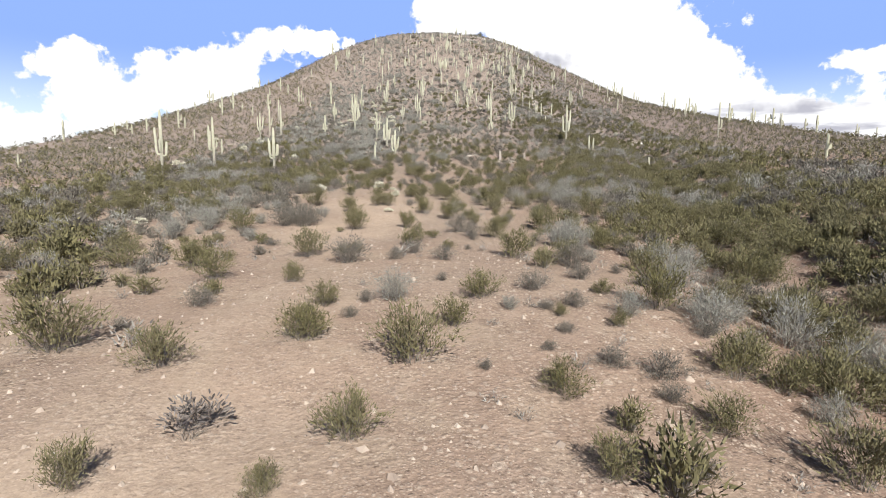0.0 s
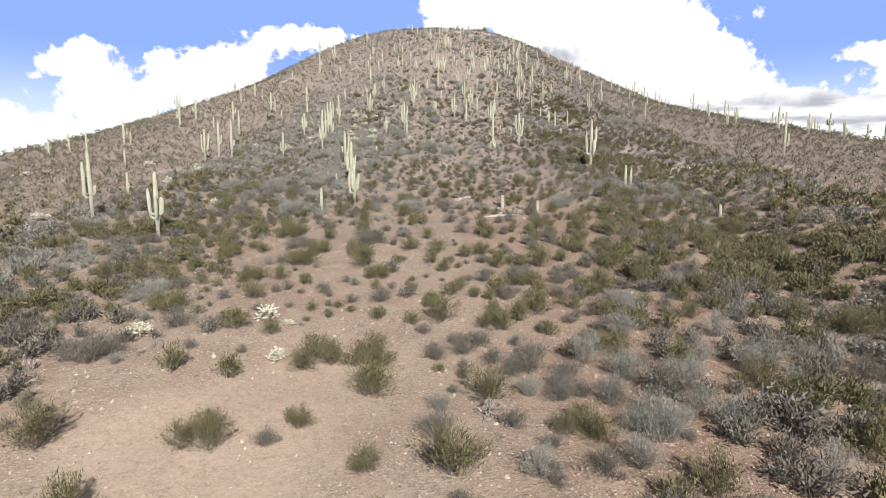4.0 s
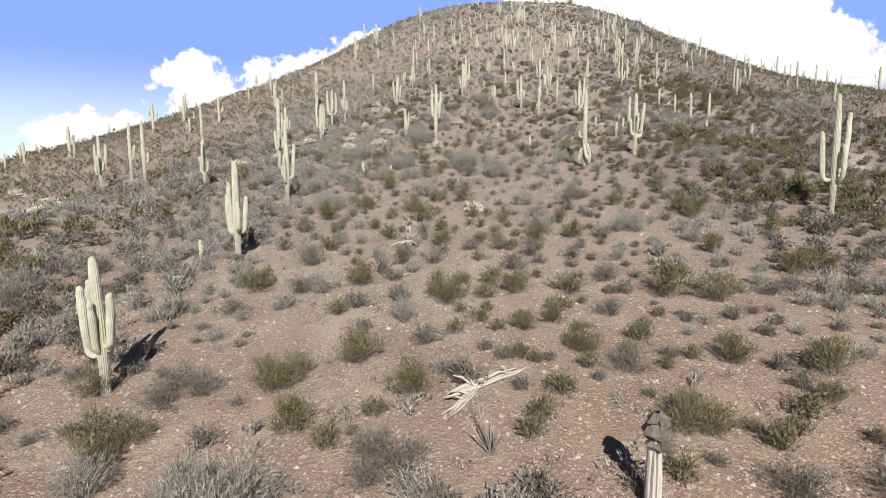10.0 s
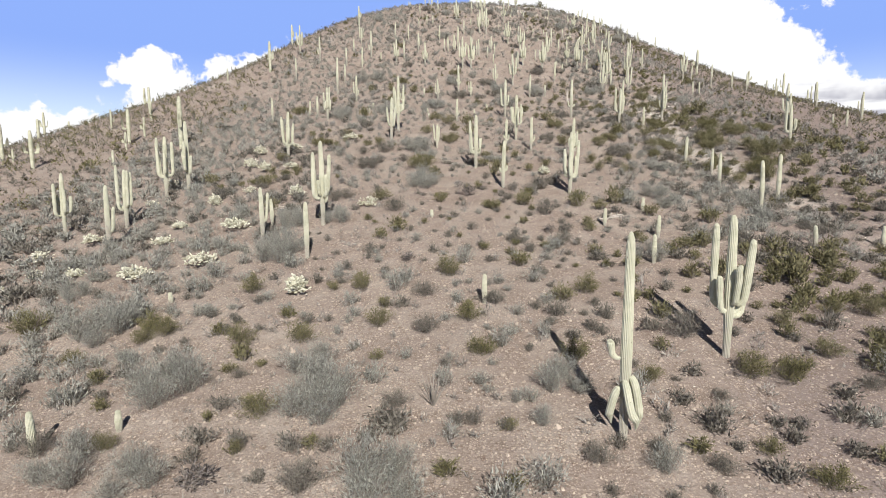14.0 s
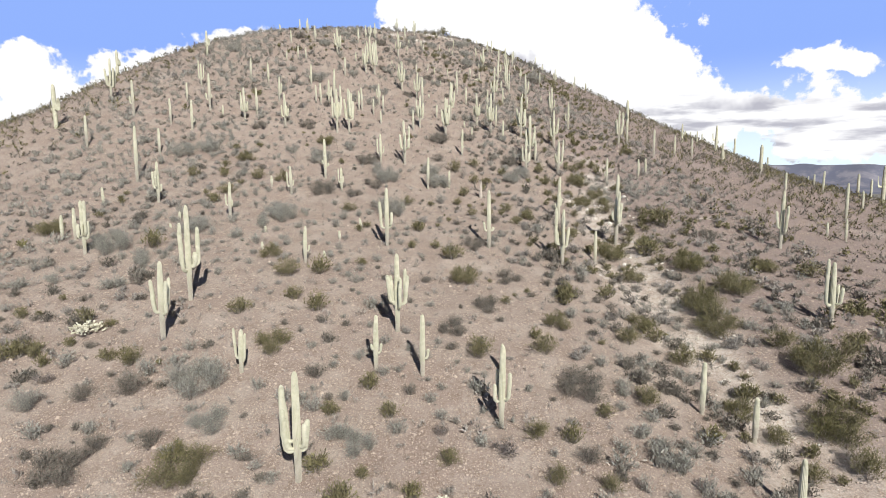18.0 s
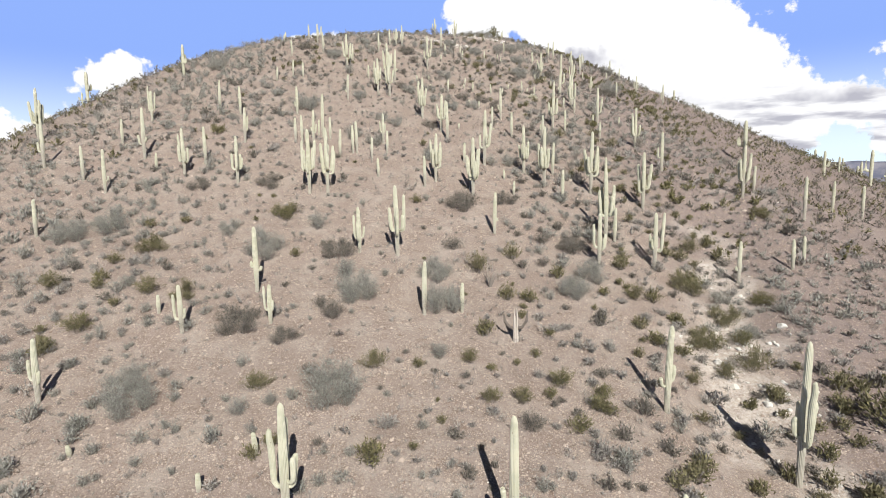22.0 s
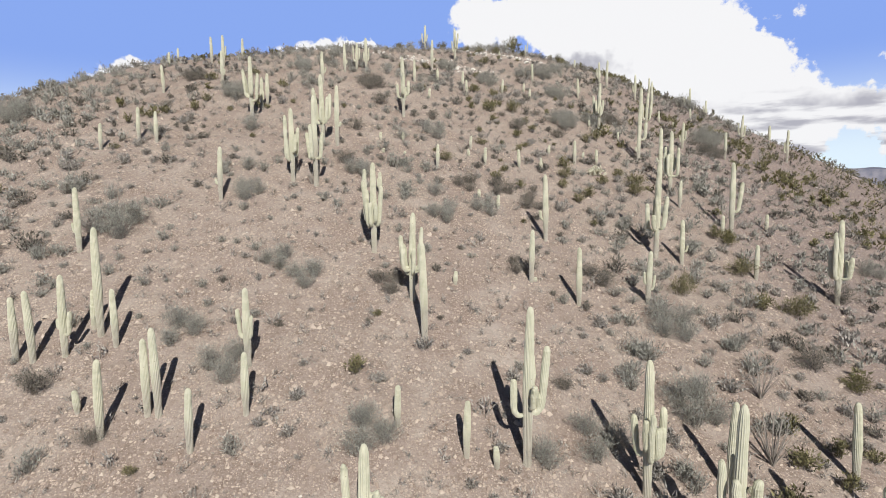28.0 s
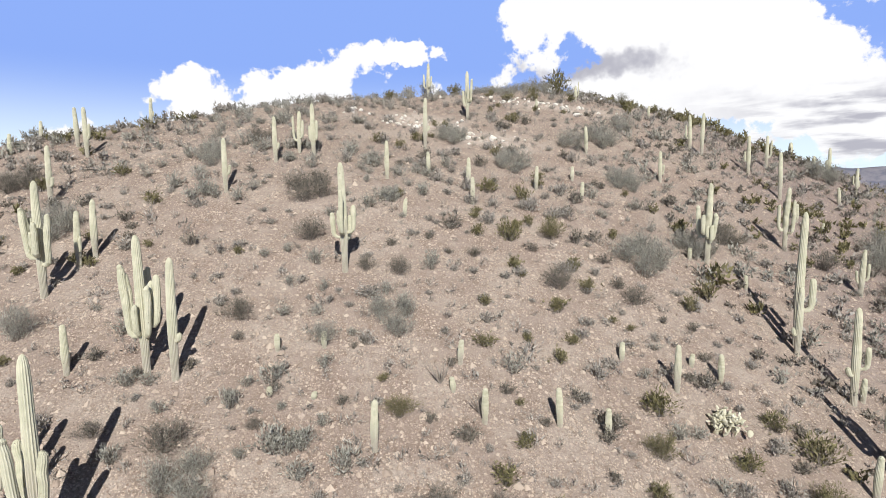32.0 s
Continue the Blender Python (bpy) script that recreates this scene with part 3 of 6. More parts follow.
def crown(kind, seed):
    """Meshes (woody base, foliage) of a bush one metre across."""
    high, length, width, wild, bare, stems, skirt = SHAPE[kind]
    wood, leaves = bush(seed, high, stems, 1900 if kind == "creosote" else 2300 if kind == "sage" else 1700, length, width, wild, 0.0042, bare, skirt, True)
    return raw_mesh("woody_base", *wood, TWIG), raw_mesh("foliage", *leaves, LEAF[kind])


CROWNS = {kind: [crown(kind, 100 + 10 * i + k) for k in range(6)] for i, kind in enumerate(KINDS)}
PLANTED = []
COUNT, REST = collections.Counter(), collections.defaultdict(list)


def shrub(kind, x, y, wide, high=1.0):
    """A bush of that width in metres; a broad one has several crowns grown together."""
    rng = random.Random(int(x * 313 + y * 171))
    name, label, category = KINDS[kind]
    COUNT[kind] += 1
    if COUNT[kind] > 295:
        REST[kind].append((x, y, wide))
        PLANTED.append((x, y, wide * 0.5))
        return None
    thing = new(name)
    thing.matrix_basis = pose(x, y, foot(x, y, 0.02))
    if kind == "sage":
        wide, high = min(wide * 1.2, 3.6), high * 1.1
    spots = [(0.0, 0.0, wide)]
    if wide > 2.0:
        n, turn = (3 if wide < 2.8 else 4), rng.uniform(0, 6.283)
        spots = [(math.cos(turn + 6.283 * k / n) * wide * 0.22, math.sin(turn + 6.283 * k / n) * wide * 0.22, wide * rng.uniform(0.5, 0.66)) for k in range(n)]
    for sx, sy, w in spots:
        woody, foliage = rng.choice(CROWNS[kind])
        m = pose(sx, sy, foot(x + sx, y + sy, 0.02) - foot(x, y, 0.02), 0, 0, rng.uniform(0, 360)) @ Matrix.Diagonal((w, w, w * high * rng.uniform(0.85, 1.15), 1))
        tagged(part("woody_base", woody, thing, m), kind="stuff"), part("foliage", foliage, thing, m)
    PLANTED.append((x, y, wide * 0.5))
    return tagged(thing, label if wide < 1.8 else label.replace("low ", "").replace("rounded ", "").replace("olive", "broad olive", 1) if kind == "creosote" else label, category, category + ("es" if category.endswith("bush") else "s") + " on the slope")


def far_crown(kind, seed, count, fat=1.0):
    """A lighter bush for those that nobody could count: fewer and broader sprigs; points, triangles, and which of these are wood."""
    high, length, width, wild, bare, stems, skirt = SHAPE[kind]
    grow = math.sqrt(2200 / count)
    n = max(count // 8, 5)
    wood, leaves = bush(seed, high, n, count, length * 1.2 * min(grow, 5.0) ** 0.6, width * 0.74 * min(grow, 4.6) * fat, wild * 1.4, 0.006 * fat, bare * 0.8, n // 5)
    return np.concatenate([wood[0], leaves[0]]), np.concatenate([wood[1], leaves[1] + len(wood[0])]), np.arange(len(wood[1]) + len(leaves[1])) < len(wood[1])


def strew(name, shapes, x, y, wide, mat, label, category, high=1.0, sink=0.02, seed=0):
    """One object of many pieces strewn over the ground."""
    rng = np.random.default_rng(seed)
    x, y, wide = np.asarray(x), np.asarray(y), np.asarray(wide)
    z = ground(x, y) - sink
    turn, pick = rng.random(len(x)) * 6.283, rng.integers(0, len(shapes), len(x))
    tall = high * rng.uniform(0.75, 1.2, len(x))
    verts, faces, woody, base = [], [], [], 0
    for k, (v, f, *wood) in enumerate(shapes):
        i = np.nonzero(pick == k)[0]
        if not len(i):
            continue
        c, s = np.cos(turn[i])[:, None], np.sin(turn[i])[:, None]
        w = wide[i][:, None]
        p = np.stack([x[i][:, None] + (v[:, 0] * c - v[:, 1] * s) * w, y[i][:, None] + (v[:, 0] * s + v[:, 1] * c) * w, z[i][:, None] + v[:, 2] * w * tall[i][:, None]], -1)
        verts.append(p.reshape(-1, 3))
        faces.append((f[None] + base + np.arange(len(i))[:, None, None] * len(v)).reshape(-1, f.shape[1]))
        base += len(i) * len(v)
        woody.append(np.tile(wood[0], len(i)) if wood else np.zeros(len(i) * len(f), bool))
    mesh = raw_mesh(name, np.concatenate(verts), np.concatenate(faces), mat)
    woody = np.concatenate(woody)
    if woody.any():
        mesh.materials.append(TWIG)
        mesh.polygons.foreach_set("material_index", woody.astype(np.int32))
    ob = new(name, mesh)
    return tagged(ob, label, category, kind="stuff")


def scatter(step, x0, x1, y0, y1, seed):
    """Jittered points."""
    rng = np.random.default_rng(seed)
    a, b = np.meshgrid(np.arange(x0, x1, step), np.arange(y0, y1, step))
    return a.ravel() + rng.uniform(-0.55, 0.55, a.size) * step, b.ravel() + rng.uniform(-0.55, 0.55, a.size) * step, rng


def clear_of_planted(x, y, margin=0.25):
    keep = np.ones(len(x), bool)
    for px, py, r in PLANTED:
        keep &= (x - px) ** 2 + (y - py) ** 2 > (r * 0.8 + margin) ** 2
    return keep



def clumped(x, y, wide, rng):
    """Broad bushes become three or four smaller ones grown together."""
    big = wide > 1.5
    xs, ys, ws = [x[~big]], [y[~big]], [wide[~big]]
    for k in range(3):
        a = rng.uniform(0, 6.283, big.sum())
        r = wide[big] * rng.uniform(0.14, 0.28, big.sum())
        xs.append(x[big] + np.cos(a) * r), ys.append(y[big] + np.sin(a) * r), ws.append(wide[big] * rng.uniform(0.52, 0.72, big.sum()))
    return np.concatenate(xs), np.concatenate(ys), np.concatenate(ws)


# ---- other desert plants ----
def ball(rng, size, long, sides=5):
    """A stubby joint along +z: points and quads."""
    rings = ((0.0, 0.35), (0.3, 0.95), (0.8, 0.9), (1.0, 0.15))
    v = [(math.cos(6.283 * s / sides) * size * r, math.sin(6.283 * s / sides) * size * r, long * z) for z, r in rings for s in range(sides)]
    f = [(k * sides + s, k * sides + (s + 1) % sides, (k + 1) * sides + (s + 1) % sides, (k + 1) * sides + s) for k in range(len(rings) - 1) for s in range(sides)]
    return np.array(v), np.array(f)


def joints_mesh(name, seed, mat, count=74, fat=0.034, long=0.15, high=0.62):
    """A rounded thicket of short jointed limbs, a metre wide."""
    rng, verts, faces, base = random.Random(seed), [], [], 0
    lumps = [Vector((rng.uniform(-0.27, 0.27), rng.uniform(-0.27, 0.27), rng.uniform(0.05, 0.25))) for _ in range(6)]
    for k in range(count):
        a, c, lump = rng.uniform(0, 6.283), rng.uniform(-0.1, 1.0), rng.choice(lumps)
        s = math.sqrt(1 - c * c)
        way = Vector((math.cos(a) * s, math.sin(a) * s, c))
        p = lump + way * rng.uniform(0.05, 0.20)
        p.z = max(p.z * high / 0.5, -0.02)
        aim = (way + Vector((rng.gauss(0, 0.4), rng.gauss(0, 0.4), rng.gauss(0.35, 0.4)))).normalized()
        v, f = ball(rng, fat * rng.uniform(0.8, 1.25), long * rng.uniform(0.7, 1.2))
        turn = np.array(aim.to_track_quat("Z", "Y").to_matrix())
        verts.append(v @ turn.T + np.array(p)), faces.append(f + base)
        base += len(v)
    return raw_mesh(name, np.concatenate(verts), np.concatenate(faces), mat)


PALE_JOINTS = [joints_mesh("spiny_thicket", 500 + k, CHOLLA, 170, 0.026, 0.105) for k in range(4)]
DARK_JOINTS = [joints_mesh("spiny_thicket", 510 + k, DARK_CHOLLA, 260, 0.011, 0.085, 0.85) for k in range(3)]


def cholla(x, y, wide, dark=False):
    rng = random.Random(int(x * 71 + y * 37))
    thing = new("cholla")
    wide = min(wide, 2.2)
    thing.matrix_basis = pose(x, y, foot(x, y, 0.02), 0, 0, rng.uniform(0, 360)) @ Matrix.Diagonal((wide, wide, wide * 0.8, 1))
    tagged(part("spiny_thicket", rng.choice(DARK_JOINTS if dark else PALE_JOINTS), thing), kind="stuff")
    if dark:
        tagged(part("dry_base", rng.choice(CROWNS["bursage"])[0], thing), kind="stuff")
    PLANTED.append((x, y, wide * 0.5))
    return tagged(thing, "dark spiny cholla cactus with grey dry stems" if dark else "pale straw-white spiny cholla cactus thicket", "cholla cactus", "chollas on the slope")


def prickly_pear(x, y, wide):
    rng = random.Random(int(x * 19 + y * 7))
    thing = new("prickly_pear")
    thing.matrix_basis = pose(x, y, foot(x, y, 0.02))
    pads = [(Vector((rng.uniform(-0.36, 0.36) * wide, rng.uniform(-0.32, 0.32) * wide, 0.0)), rng.uniform(0, 360)) for _ in range(22)]
    for k in range(64):
        p, way = pads[k] if k < 22 else rng.choice(pads[-26:])
        tilt, turn, size = rng.uniform(-60, 60), rng.uniform(0, 360), rng.uniform(0.06, 0.09) * wide
        m = pose(p.x, p.y, p.z, tilt, rng.uniform(-40, 40), turn) @ Matrix.Diagonal((size, size, size, 1))
        end = m @ Vector((0, 0, 1.7))
        if k < 22 or 0 < end.z < 0.5 * wide:
            part("pad", PAD, thing, m)
        if 0 < end.z < 0.4 * wide and Vector((end.x, end.y)).length < 0.5 * wide:
            pads.append((end, turn))
    PLANTED.append((x, y, wide * 0.5))
    return tagged(thing, "pale prickly pear cactus with flat rounded pads", "prickly pear", "prickly pears on the slope")


def pad_mesh():
    rings = ((0.0, 0.25), (0.3, 0.62), (0.8, 0.95), (1.3, 0.92), (1.65, 0.6), (1.8, 0.1))
    v = [(math.cos(6.283 * s / 8) * r * 0.8, math.sin(6.283 * s / 8) * r * 0.17, z) for z, r in rings for s in range(8)]
    f = [(k * 8 + s, k * 8 + (s + 1) % 8, k * 8 + 8 + (s + 1) % 8, k * 8 + 8 + s) for k in range(5) for s in range(8)]
    return raw_mesh("pad", v, f, PEAR, True)


PAD = pad_mesh()
WANDS = [raw_mesh("wand", *twigs(random.Random(530 + k), 1, 0.0, 1.5, 0.016, 0.02, 5, 0.035), TWIG) for k in range(5)]


def ocotillo(x, y, wide):
    rng = random.Random(int(x * 23 + y * 5))
    thing = new("ocotillo")
    thing.matrix_basis = pose(x, y, foot(x, y, 0.02))
    size = max(0.8, wide) * 0.72
    for k in range(19):
        lean = 4 + 34 * rng.random() ** 0.8
        part("wand", rng.choice(WANDS), thing, pose(0, 0, 0, 0, 0, 360 * k / 19 + rng.uniform(-12, 12)) @ pose(0.03, 0, 0, 0, lean, 0) @ Matrix.Diagonal((size, size, size * rng.uniform(0.7, 1.1), 1)))
    PLANTED.append((x, y, wide * 0.4))
    return tagged(thing, "leafless ocotillo with thin grey wands fanning upward", "ocotillo", "ocotillos on the slope")


def tube(name, spine, radii, mat, sides=7, seed=0, rough=0.12):
    rng, spine, verts = np.random.default_rng(seed), np.asarray(spine, float), []
    a = np.linspace(0, 6.283, sides, endpoint=False)
    for k, (p, r) in enumerate(zip(spine, radii)):
        t = spine[min(k + 1, len(spine) - 1)] - spine[max(k - 1, 0)]
        t = t / np.linalg.norm(t)
        side = np.cross(t, (0.21, 0.13, 0.97) if abs(t[2]) < 0.8 else (0, 1, 0))
        side = side / np.linalg.norm(side)
        up = np.cross(side, t)
        rr = r * (1 + rough * rng.normal(0, 1, sides))
        verts.append(p + (np.cos(a)[:, None] * side + np.sin(a)[:, None] * up) * rr[:, None])
    i = np.arange(sides * len(spine)).reshape(len(spine), sides)
    j = np.roll(i, -1, 1)
    return raw_mesh(name, np.concatenate(verts), np.stack([i[:-1], j[:-1], j[1:], i[1:]], -1).reshape(-1, 4), mat)


def fallen_log(x0, y0, x1, y1, thick):
    """What is left of a saguaro on the ground: a thick one is a ribbed dead trunk, broken in two; a thin one is a bundle of bare ribs."""
    seed = int(abs(x0 * 91 + y0 * 13))
    rng = np.random.default_rng(seed)
    thing = new("fallen_cactus_log")
    cx, cy = (x0 + x1) / 2, (y0 + y1) / 2
    cz = foot(cx, cy, 0.0)
    thing.matrix_basis = pose(cx, cy, cz)
    long = math.hypot(x1 - x0, y1 - y0)
    across = np.array([-(y1 - y0), x1 - x0]) / max(long, 0.01)

    def lying(f0, f1, aside, lift, bow, n=9):
        f = np.linspace(f0, f1, n)
        off = aside + bow * np.sin((f - f0) / (f1 - f0) * 3.14) + 0.012 * rng.normal(0, 1, n)
        x, y = x0 + (x1 - x0) * f + across[0] * off, y0 + (y1 - y0) * f + across[1] * off
        return np.stack([x - cx, y - cy, ground(x, y) + lift - cz], -1)

    ends = np.array([0.35, 0.86, 1.0, 1.04, 1.0, 0.97, 1.0, 0.9, 0.4])
    if thick > 0.15:
        spine = lying(0.0, 1.0, 0.0, thick * 0.62, 0.10 * long * rng.choice((-1, 1)), 15)
        spine[:, 2] += thick * 0.25 * rng.normal(0, 1, 15)
        girth = thick * np.array([0.30, 0.62, 0.80, 0.86, 0.92, 0.80, 0.95, 1.0, 0.88, 0.98, 0.84, 0.9, 0.8, 0.66, 0.3]) * (1 + 0.10 * rng.normal(0, 1, 15))
        part("trunk_piece", ribbed("trunk_piece", spine, girth, 11, DEAD_SKIN, deep=0.06), thing)
        for k in range(9):
            f, out = rng.uniform(0.05, 0.95), rng.uniform(-1.8, 1.8) * thick
            part("shard", tube("shard", lying(f, min(f + 0.35 / max(long, 0.5), 1.1), out, 0.04, 0.02, 4), np.array([0.3, 1.0, 0.9, 0.2]) * 0.05, DEADWOOD, 5, seed + k, 0.25), thing)
        return tagged(thing, "grey ribbed fallen saguaro trunk rotting among its shards", "fallen log", "fallen cactus wood")
    for k in range(3 if thick < 0.07 else 5):
        f0, f1 = rng.uniform(0.0, 0.25), rng.uniform(0.7, 1.0)
        part("wood_rib", tube("wood_rib", lying(f0, f1, rng.normal(0, 0.9) * thick, thick * rng.uniform(0.3, 0.9), rng.normal(0, 0.035) * long), thick * 0.36 * ends * rng.uniform(0.7, 1.2), DEADWOOD, 6, seed + k, 0.22), thing)
    if thick > 0.07:
        for k in range(3):
            f = rng.uniform(0.3, 0.8)
            start = lying(f, f + 0.01, 0.0, thick, 0.0, 2)[0]
            tip = start + np.array([rng.uniform(-0.5, 0.5), rng.uniform(-0.4, 0.3), rng.uniform(0.02, 0.35)])
            part("snag", tube("snag", [start, start * 0.5 + tip * 0.5 + (0, 0, 0.06), tip], np.array([0.42, 0.34, 0.1]) * thick, DEADWOOD, 6, seed + 20 + k, 0.2), thing)
    return tagged(thing, "bleached fallen cactus ribs lying on the soil", "fallen log", "fallen cactus wood")


def dead_stump(x, y, high, crown_rot=True, arms=0):
    """The standing wooden skeleton of a dead saguaro."""
    seed = int(x * 41 + y * 3)
    rng = random.Random(seed)
    thing = new("dead_saguaro")
    thing.matrix_basis = pose(x, y, foot(x, y, 0.06))
    for k in range(7):
        a = 6.283 * k / 7
        top = high * rng.uniform(0.72, 1.0)
        part("wood_rib", tube("wood_rib", [(math.cos(a) * 0.11, math.sin(a) * 0.11, 0), (math.cos(a) * 0.10, math.sin(a) * 0.10, top * 0.5), (math.cos(a) * 0.09, math.sin(a) * 0.09, top)], (0.06, 0.055, 0.025), DEADWOOD, 5, seed + k), thing)
    if crown_rot:
        part("rotten_crown", tube("rotten_crown", [(0, 0, high * 0.66), (0.03, 0, high * 0.70), (0.06, 0, high * 0.77), (0.0, 0.02, high * 0.84), (0.05, 0.02, high * 0.92), (0.02, 0, high * 0.98), (0, 0, high * 1.04)], (0.10, 0.21, 0.15, 0.22, 0.15, 0.19, 0.06), CHAR, 11, seed, 0.34), thing)
    for k in range(arms):
        s = -1 if k % 2 else 1
        part("dead_arm", tube("dead_arm", [(0, 0, high * 0.4), (0.35 * s, 0, high * 0.45), (0.6 * s, 0, high * 0.62), (0.66 * s, 0.05, high * (0.95 - 0.1 * k))], (0.09, 0.09, 0.08, 0.03), CHAR, 7, seed + 9 + k), thing)
    return tagged(thing, "dead saguaro with bare wooden ribs and dark rotten crown" if crown_rot else "dead saguaro skeleton with bare wooden ribs", "dead cactus", "dead saguaros")


def dead_shrub(x, y, high, lean=0.1):
    """A bleached dead trunk with crooked limbs above and bare roots below."""
    seed = int(abs(x) * 57 + y * 11)
    rng = random.Random(seed)
    thing = new("dead_shrub")
    thing.matrix_basis = pose(x, y, foot(x, y, 0.03))
    spine = [(0, 0, 0), (lean * 0.3, 0.02, high * 0.22), (-lean * 0.3, 0, high * 0.42), (lean * 0.5, 0.03, high * 0.62), (lean * 0.2, 0, high * 0.85)]
    part("trunk", tube("trunk", spine, np.array([0.085, 0.07, 0.06, 0.05, 0.02]) * high, DEADWOOD, 8, seed, 0.2), thing)
    for k in range(11):
        a, s = rng.uniform(0, 6.283), rng.choice(spine[1:4])
        out, rise = rng.uniform(0.18, 0.42) * high, rng.uniform(0.1, 0.45) * high
        tip = (s[0] + math.cos(a) * out, s[1] + math.sin(a) * out, s[2] + rise)
        mid = (s[0] + math.cos(a + 0.5) * out * 0.6, s[1] + math.sin(a + 0.5) * out * 0.6, s[2] + rise * 0.4)
        part("limb", tube("limb", [s, mid, tip], np.array([0.034, 0.022, 0.006]) * high, DEADWOOD, 5, seed + k, 0.15), thing)
    for k in range(8):
        a, out = 6.283 * k / 8 + rng.uniform(-0.3, 0.3), rng.uniform(0.3, 0.6) * high
        part("root", tube("root", [(0, 0, 0.16 * high), (math.cos(a) * out * 0.5, math.sin(a) * out * 0.5, 0.10 * high), (math.cos(a + 0.3) * out, math.sin(a + 0.3) * out, 0.0)], np.array([0.034, 0.024, 0.008]) * high, DEADWOOD, 5, seed + 20 + k, 0.15), thing)
    return tagged(thing, "bleached dead shrub with crooked limbs and bare roots", "dead shrub", "dead shrubs")


def twisted_saguaro(x, y, height):
    """A tall column with old arms that wind down round its foot."""
    thing = saguaro(x, y, height, "l.", 0.95, 0.36)
    for k, (turn, drop, sway) in enumerate(((250, 0.30, 0.5), (200, 0.26, -0.35), (320, 0.32, 0.25))):
        f = np.linspace(0, 1, 12)
        a = math.radians(turn) + sway * 2.6 * f
        out = 0.16 + 0.20 * np.sin(f * 2.6) + 0.12 * f
        z = height * drop * (1 - f) + 0.35 * f + 0.12 * np.sin(f * 9)
        spine = np.stack([np.cos(a) * out, np.sin(a) * out, z], -1)
        part("arm", ribbed("arm", spine, 0.125 * np.array([0.6, 0.85, 0.95, 1, 1, 1, 1, 0.98, 0.95, 0.85, 0.6, 0.08]), 10), thing, None, "arm winding down round the trunk")
    return tagged(thing, "tall pale saguaro with old arms winding down round its foot", "saguaro cactus", "saguaros on the hill")

# ---- the saguaros of the ridge, from the summit down ----
saguaro(-1.4, 223.5, 1.8); saguaro(1.1, 224.2, 4.9, "LLRr"); saguaro(2.1, 224.3, 4.3, "r."); saguaro(-5.0, 226.4, 4.7, "LRf")
saguaro(-9.9, 232.0, 3.0, "r."); saguaro(-17.6, 237.1, 1.4); saguaro(-18.4, 240.2, 1.4); saguaro(-13.9, 238.3, 2.5)
saguaro(-12.1, 237.0, 3.0, "r"); saguaro(-13.8, 245.1, 2.1, "r."); saguaro(-1.9, 234.8, 2.9, "r."); saguaro(-0.7, 238.3, 2.7, "r.")
saguaro(0.1, 239.9, 2.6, "lr"); saguaro(1.1, 239.7, 3.2, "lr"); saguaro(6.0, 230.9, 4.9, "lrf"); saguaro(6.0, 238.5, 2.2)
saguaro(7.7, 235.5, 1.0); saguaro(7.2, 244.0, 3.4, "r."); saguaro(5.3, 255.5, 3.1, "lrq"); saguaro(9.3, 250.6, 3.7, "lrfb")
saguaro(10.6, 239.5, 1.9); saguaro(11.0, 238.0, 1.6); saguaro(8.1, 240.3, 1.4); saguaro(18.1, 248.6, 2.0)
saguaro(14.5, 241.5, 1.5); saguaro(16.8, 244.0, 1.0); saguaro(17.2, 241.5, 1.2); saguaro(18.2, 260.3, 1.5, "r")
saguaro(14.6, 255.3, 1.1); saguaro(23.0, 247.6, 2.2, "r"); saguaro(26.7, 254.4, 2.9, "l"); saguaro(27.5, 254.1, 3.4)
saguaro(30.7, 253.3, 3.0, "l"); saguaro(33.3, 256.7, 2.7, "r"); saguaro(31.8, 250.3, 3.4); saguaro(39.9, 263.2, 1.2)
saguaro(39.1, 258.9, 2.8, "l"); saguaro(40.6, 257.6, 2.2, "lr"); saguaro(37.3, 253.5, 1.4); saguaro(29.1, 242.8, 3.8, "lr")
saguaro(31.8, 247.6, 1.3); saguaro(33.2, 247.1, 0.8); saguaro(23.4, 238.2, 4.3, "lrf"); saguaro(22.5, 238.1, 0.7)
saguaro(24.9, 236.9, 0.8); saguaro(31.6, 239.6, 2.6, "lr"); saguaro(25.7, 233.1, 3.1, "l."); saguaro(26.9, 231.0, 4.0, "rl.")
saguaro(25.3, 226.5, 1.6); saguaro(27.4, 231.3, 1.1); saguaro(19.7, 228.9, 1.9); saguaro(21.6, 230.0, 1.2)
saguaro(20.6, 230.4, 0.6); saguaro(17.8, 229.8, 0.8); saguaro(15.2, 226.0, 1.4); saguaro(16.8, 226.0, 1.1)
saguaro(9.4, 223.5, 1.7); saguaro(12.7, 225.4, 1.3); saguaro(11.5, 226.3, 0.6); saguaro(11.6, 227.5, 1.0)
saguaro(4.9, 226.3, 0.7); saguaro(6.5, 226.9, 0.7); saguaro(6.9, 224.8, 0.3); saguaro(5.4, 224.6, 0.4)
saguaro(24.6, 260.1, 1.2); saguaro(-4.7, 228.8, 2.6); saguaro(-4.9, 228.1, 2.5, "r"); saguaro(0.7, 218.8, 4.5, "Rr")
saguaro(2.2, 218.7, 5.6, "LR"); saguaro(-14.0, 229.9, 2.3); saguaro(-2.5, 215.7, 3.1, "l."); saguaro(6.9, 213.1, 4.7, "LLRrf")
saguaro(6.2, 218.8, 1.5, "l"); saguaro(12.3, 220.8, 0.6); saguaro(13.5, 219.7, 0.9); saguaro(16.2, 217.3, 3.9, "l.")
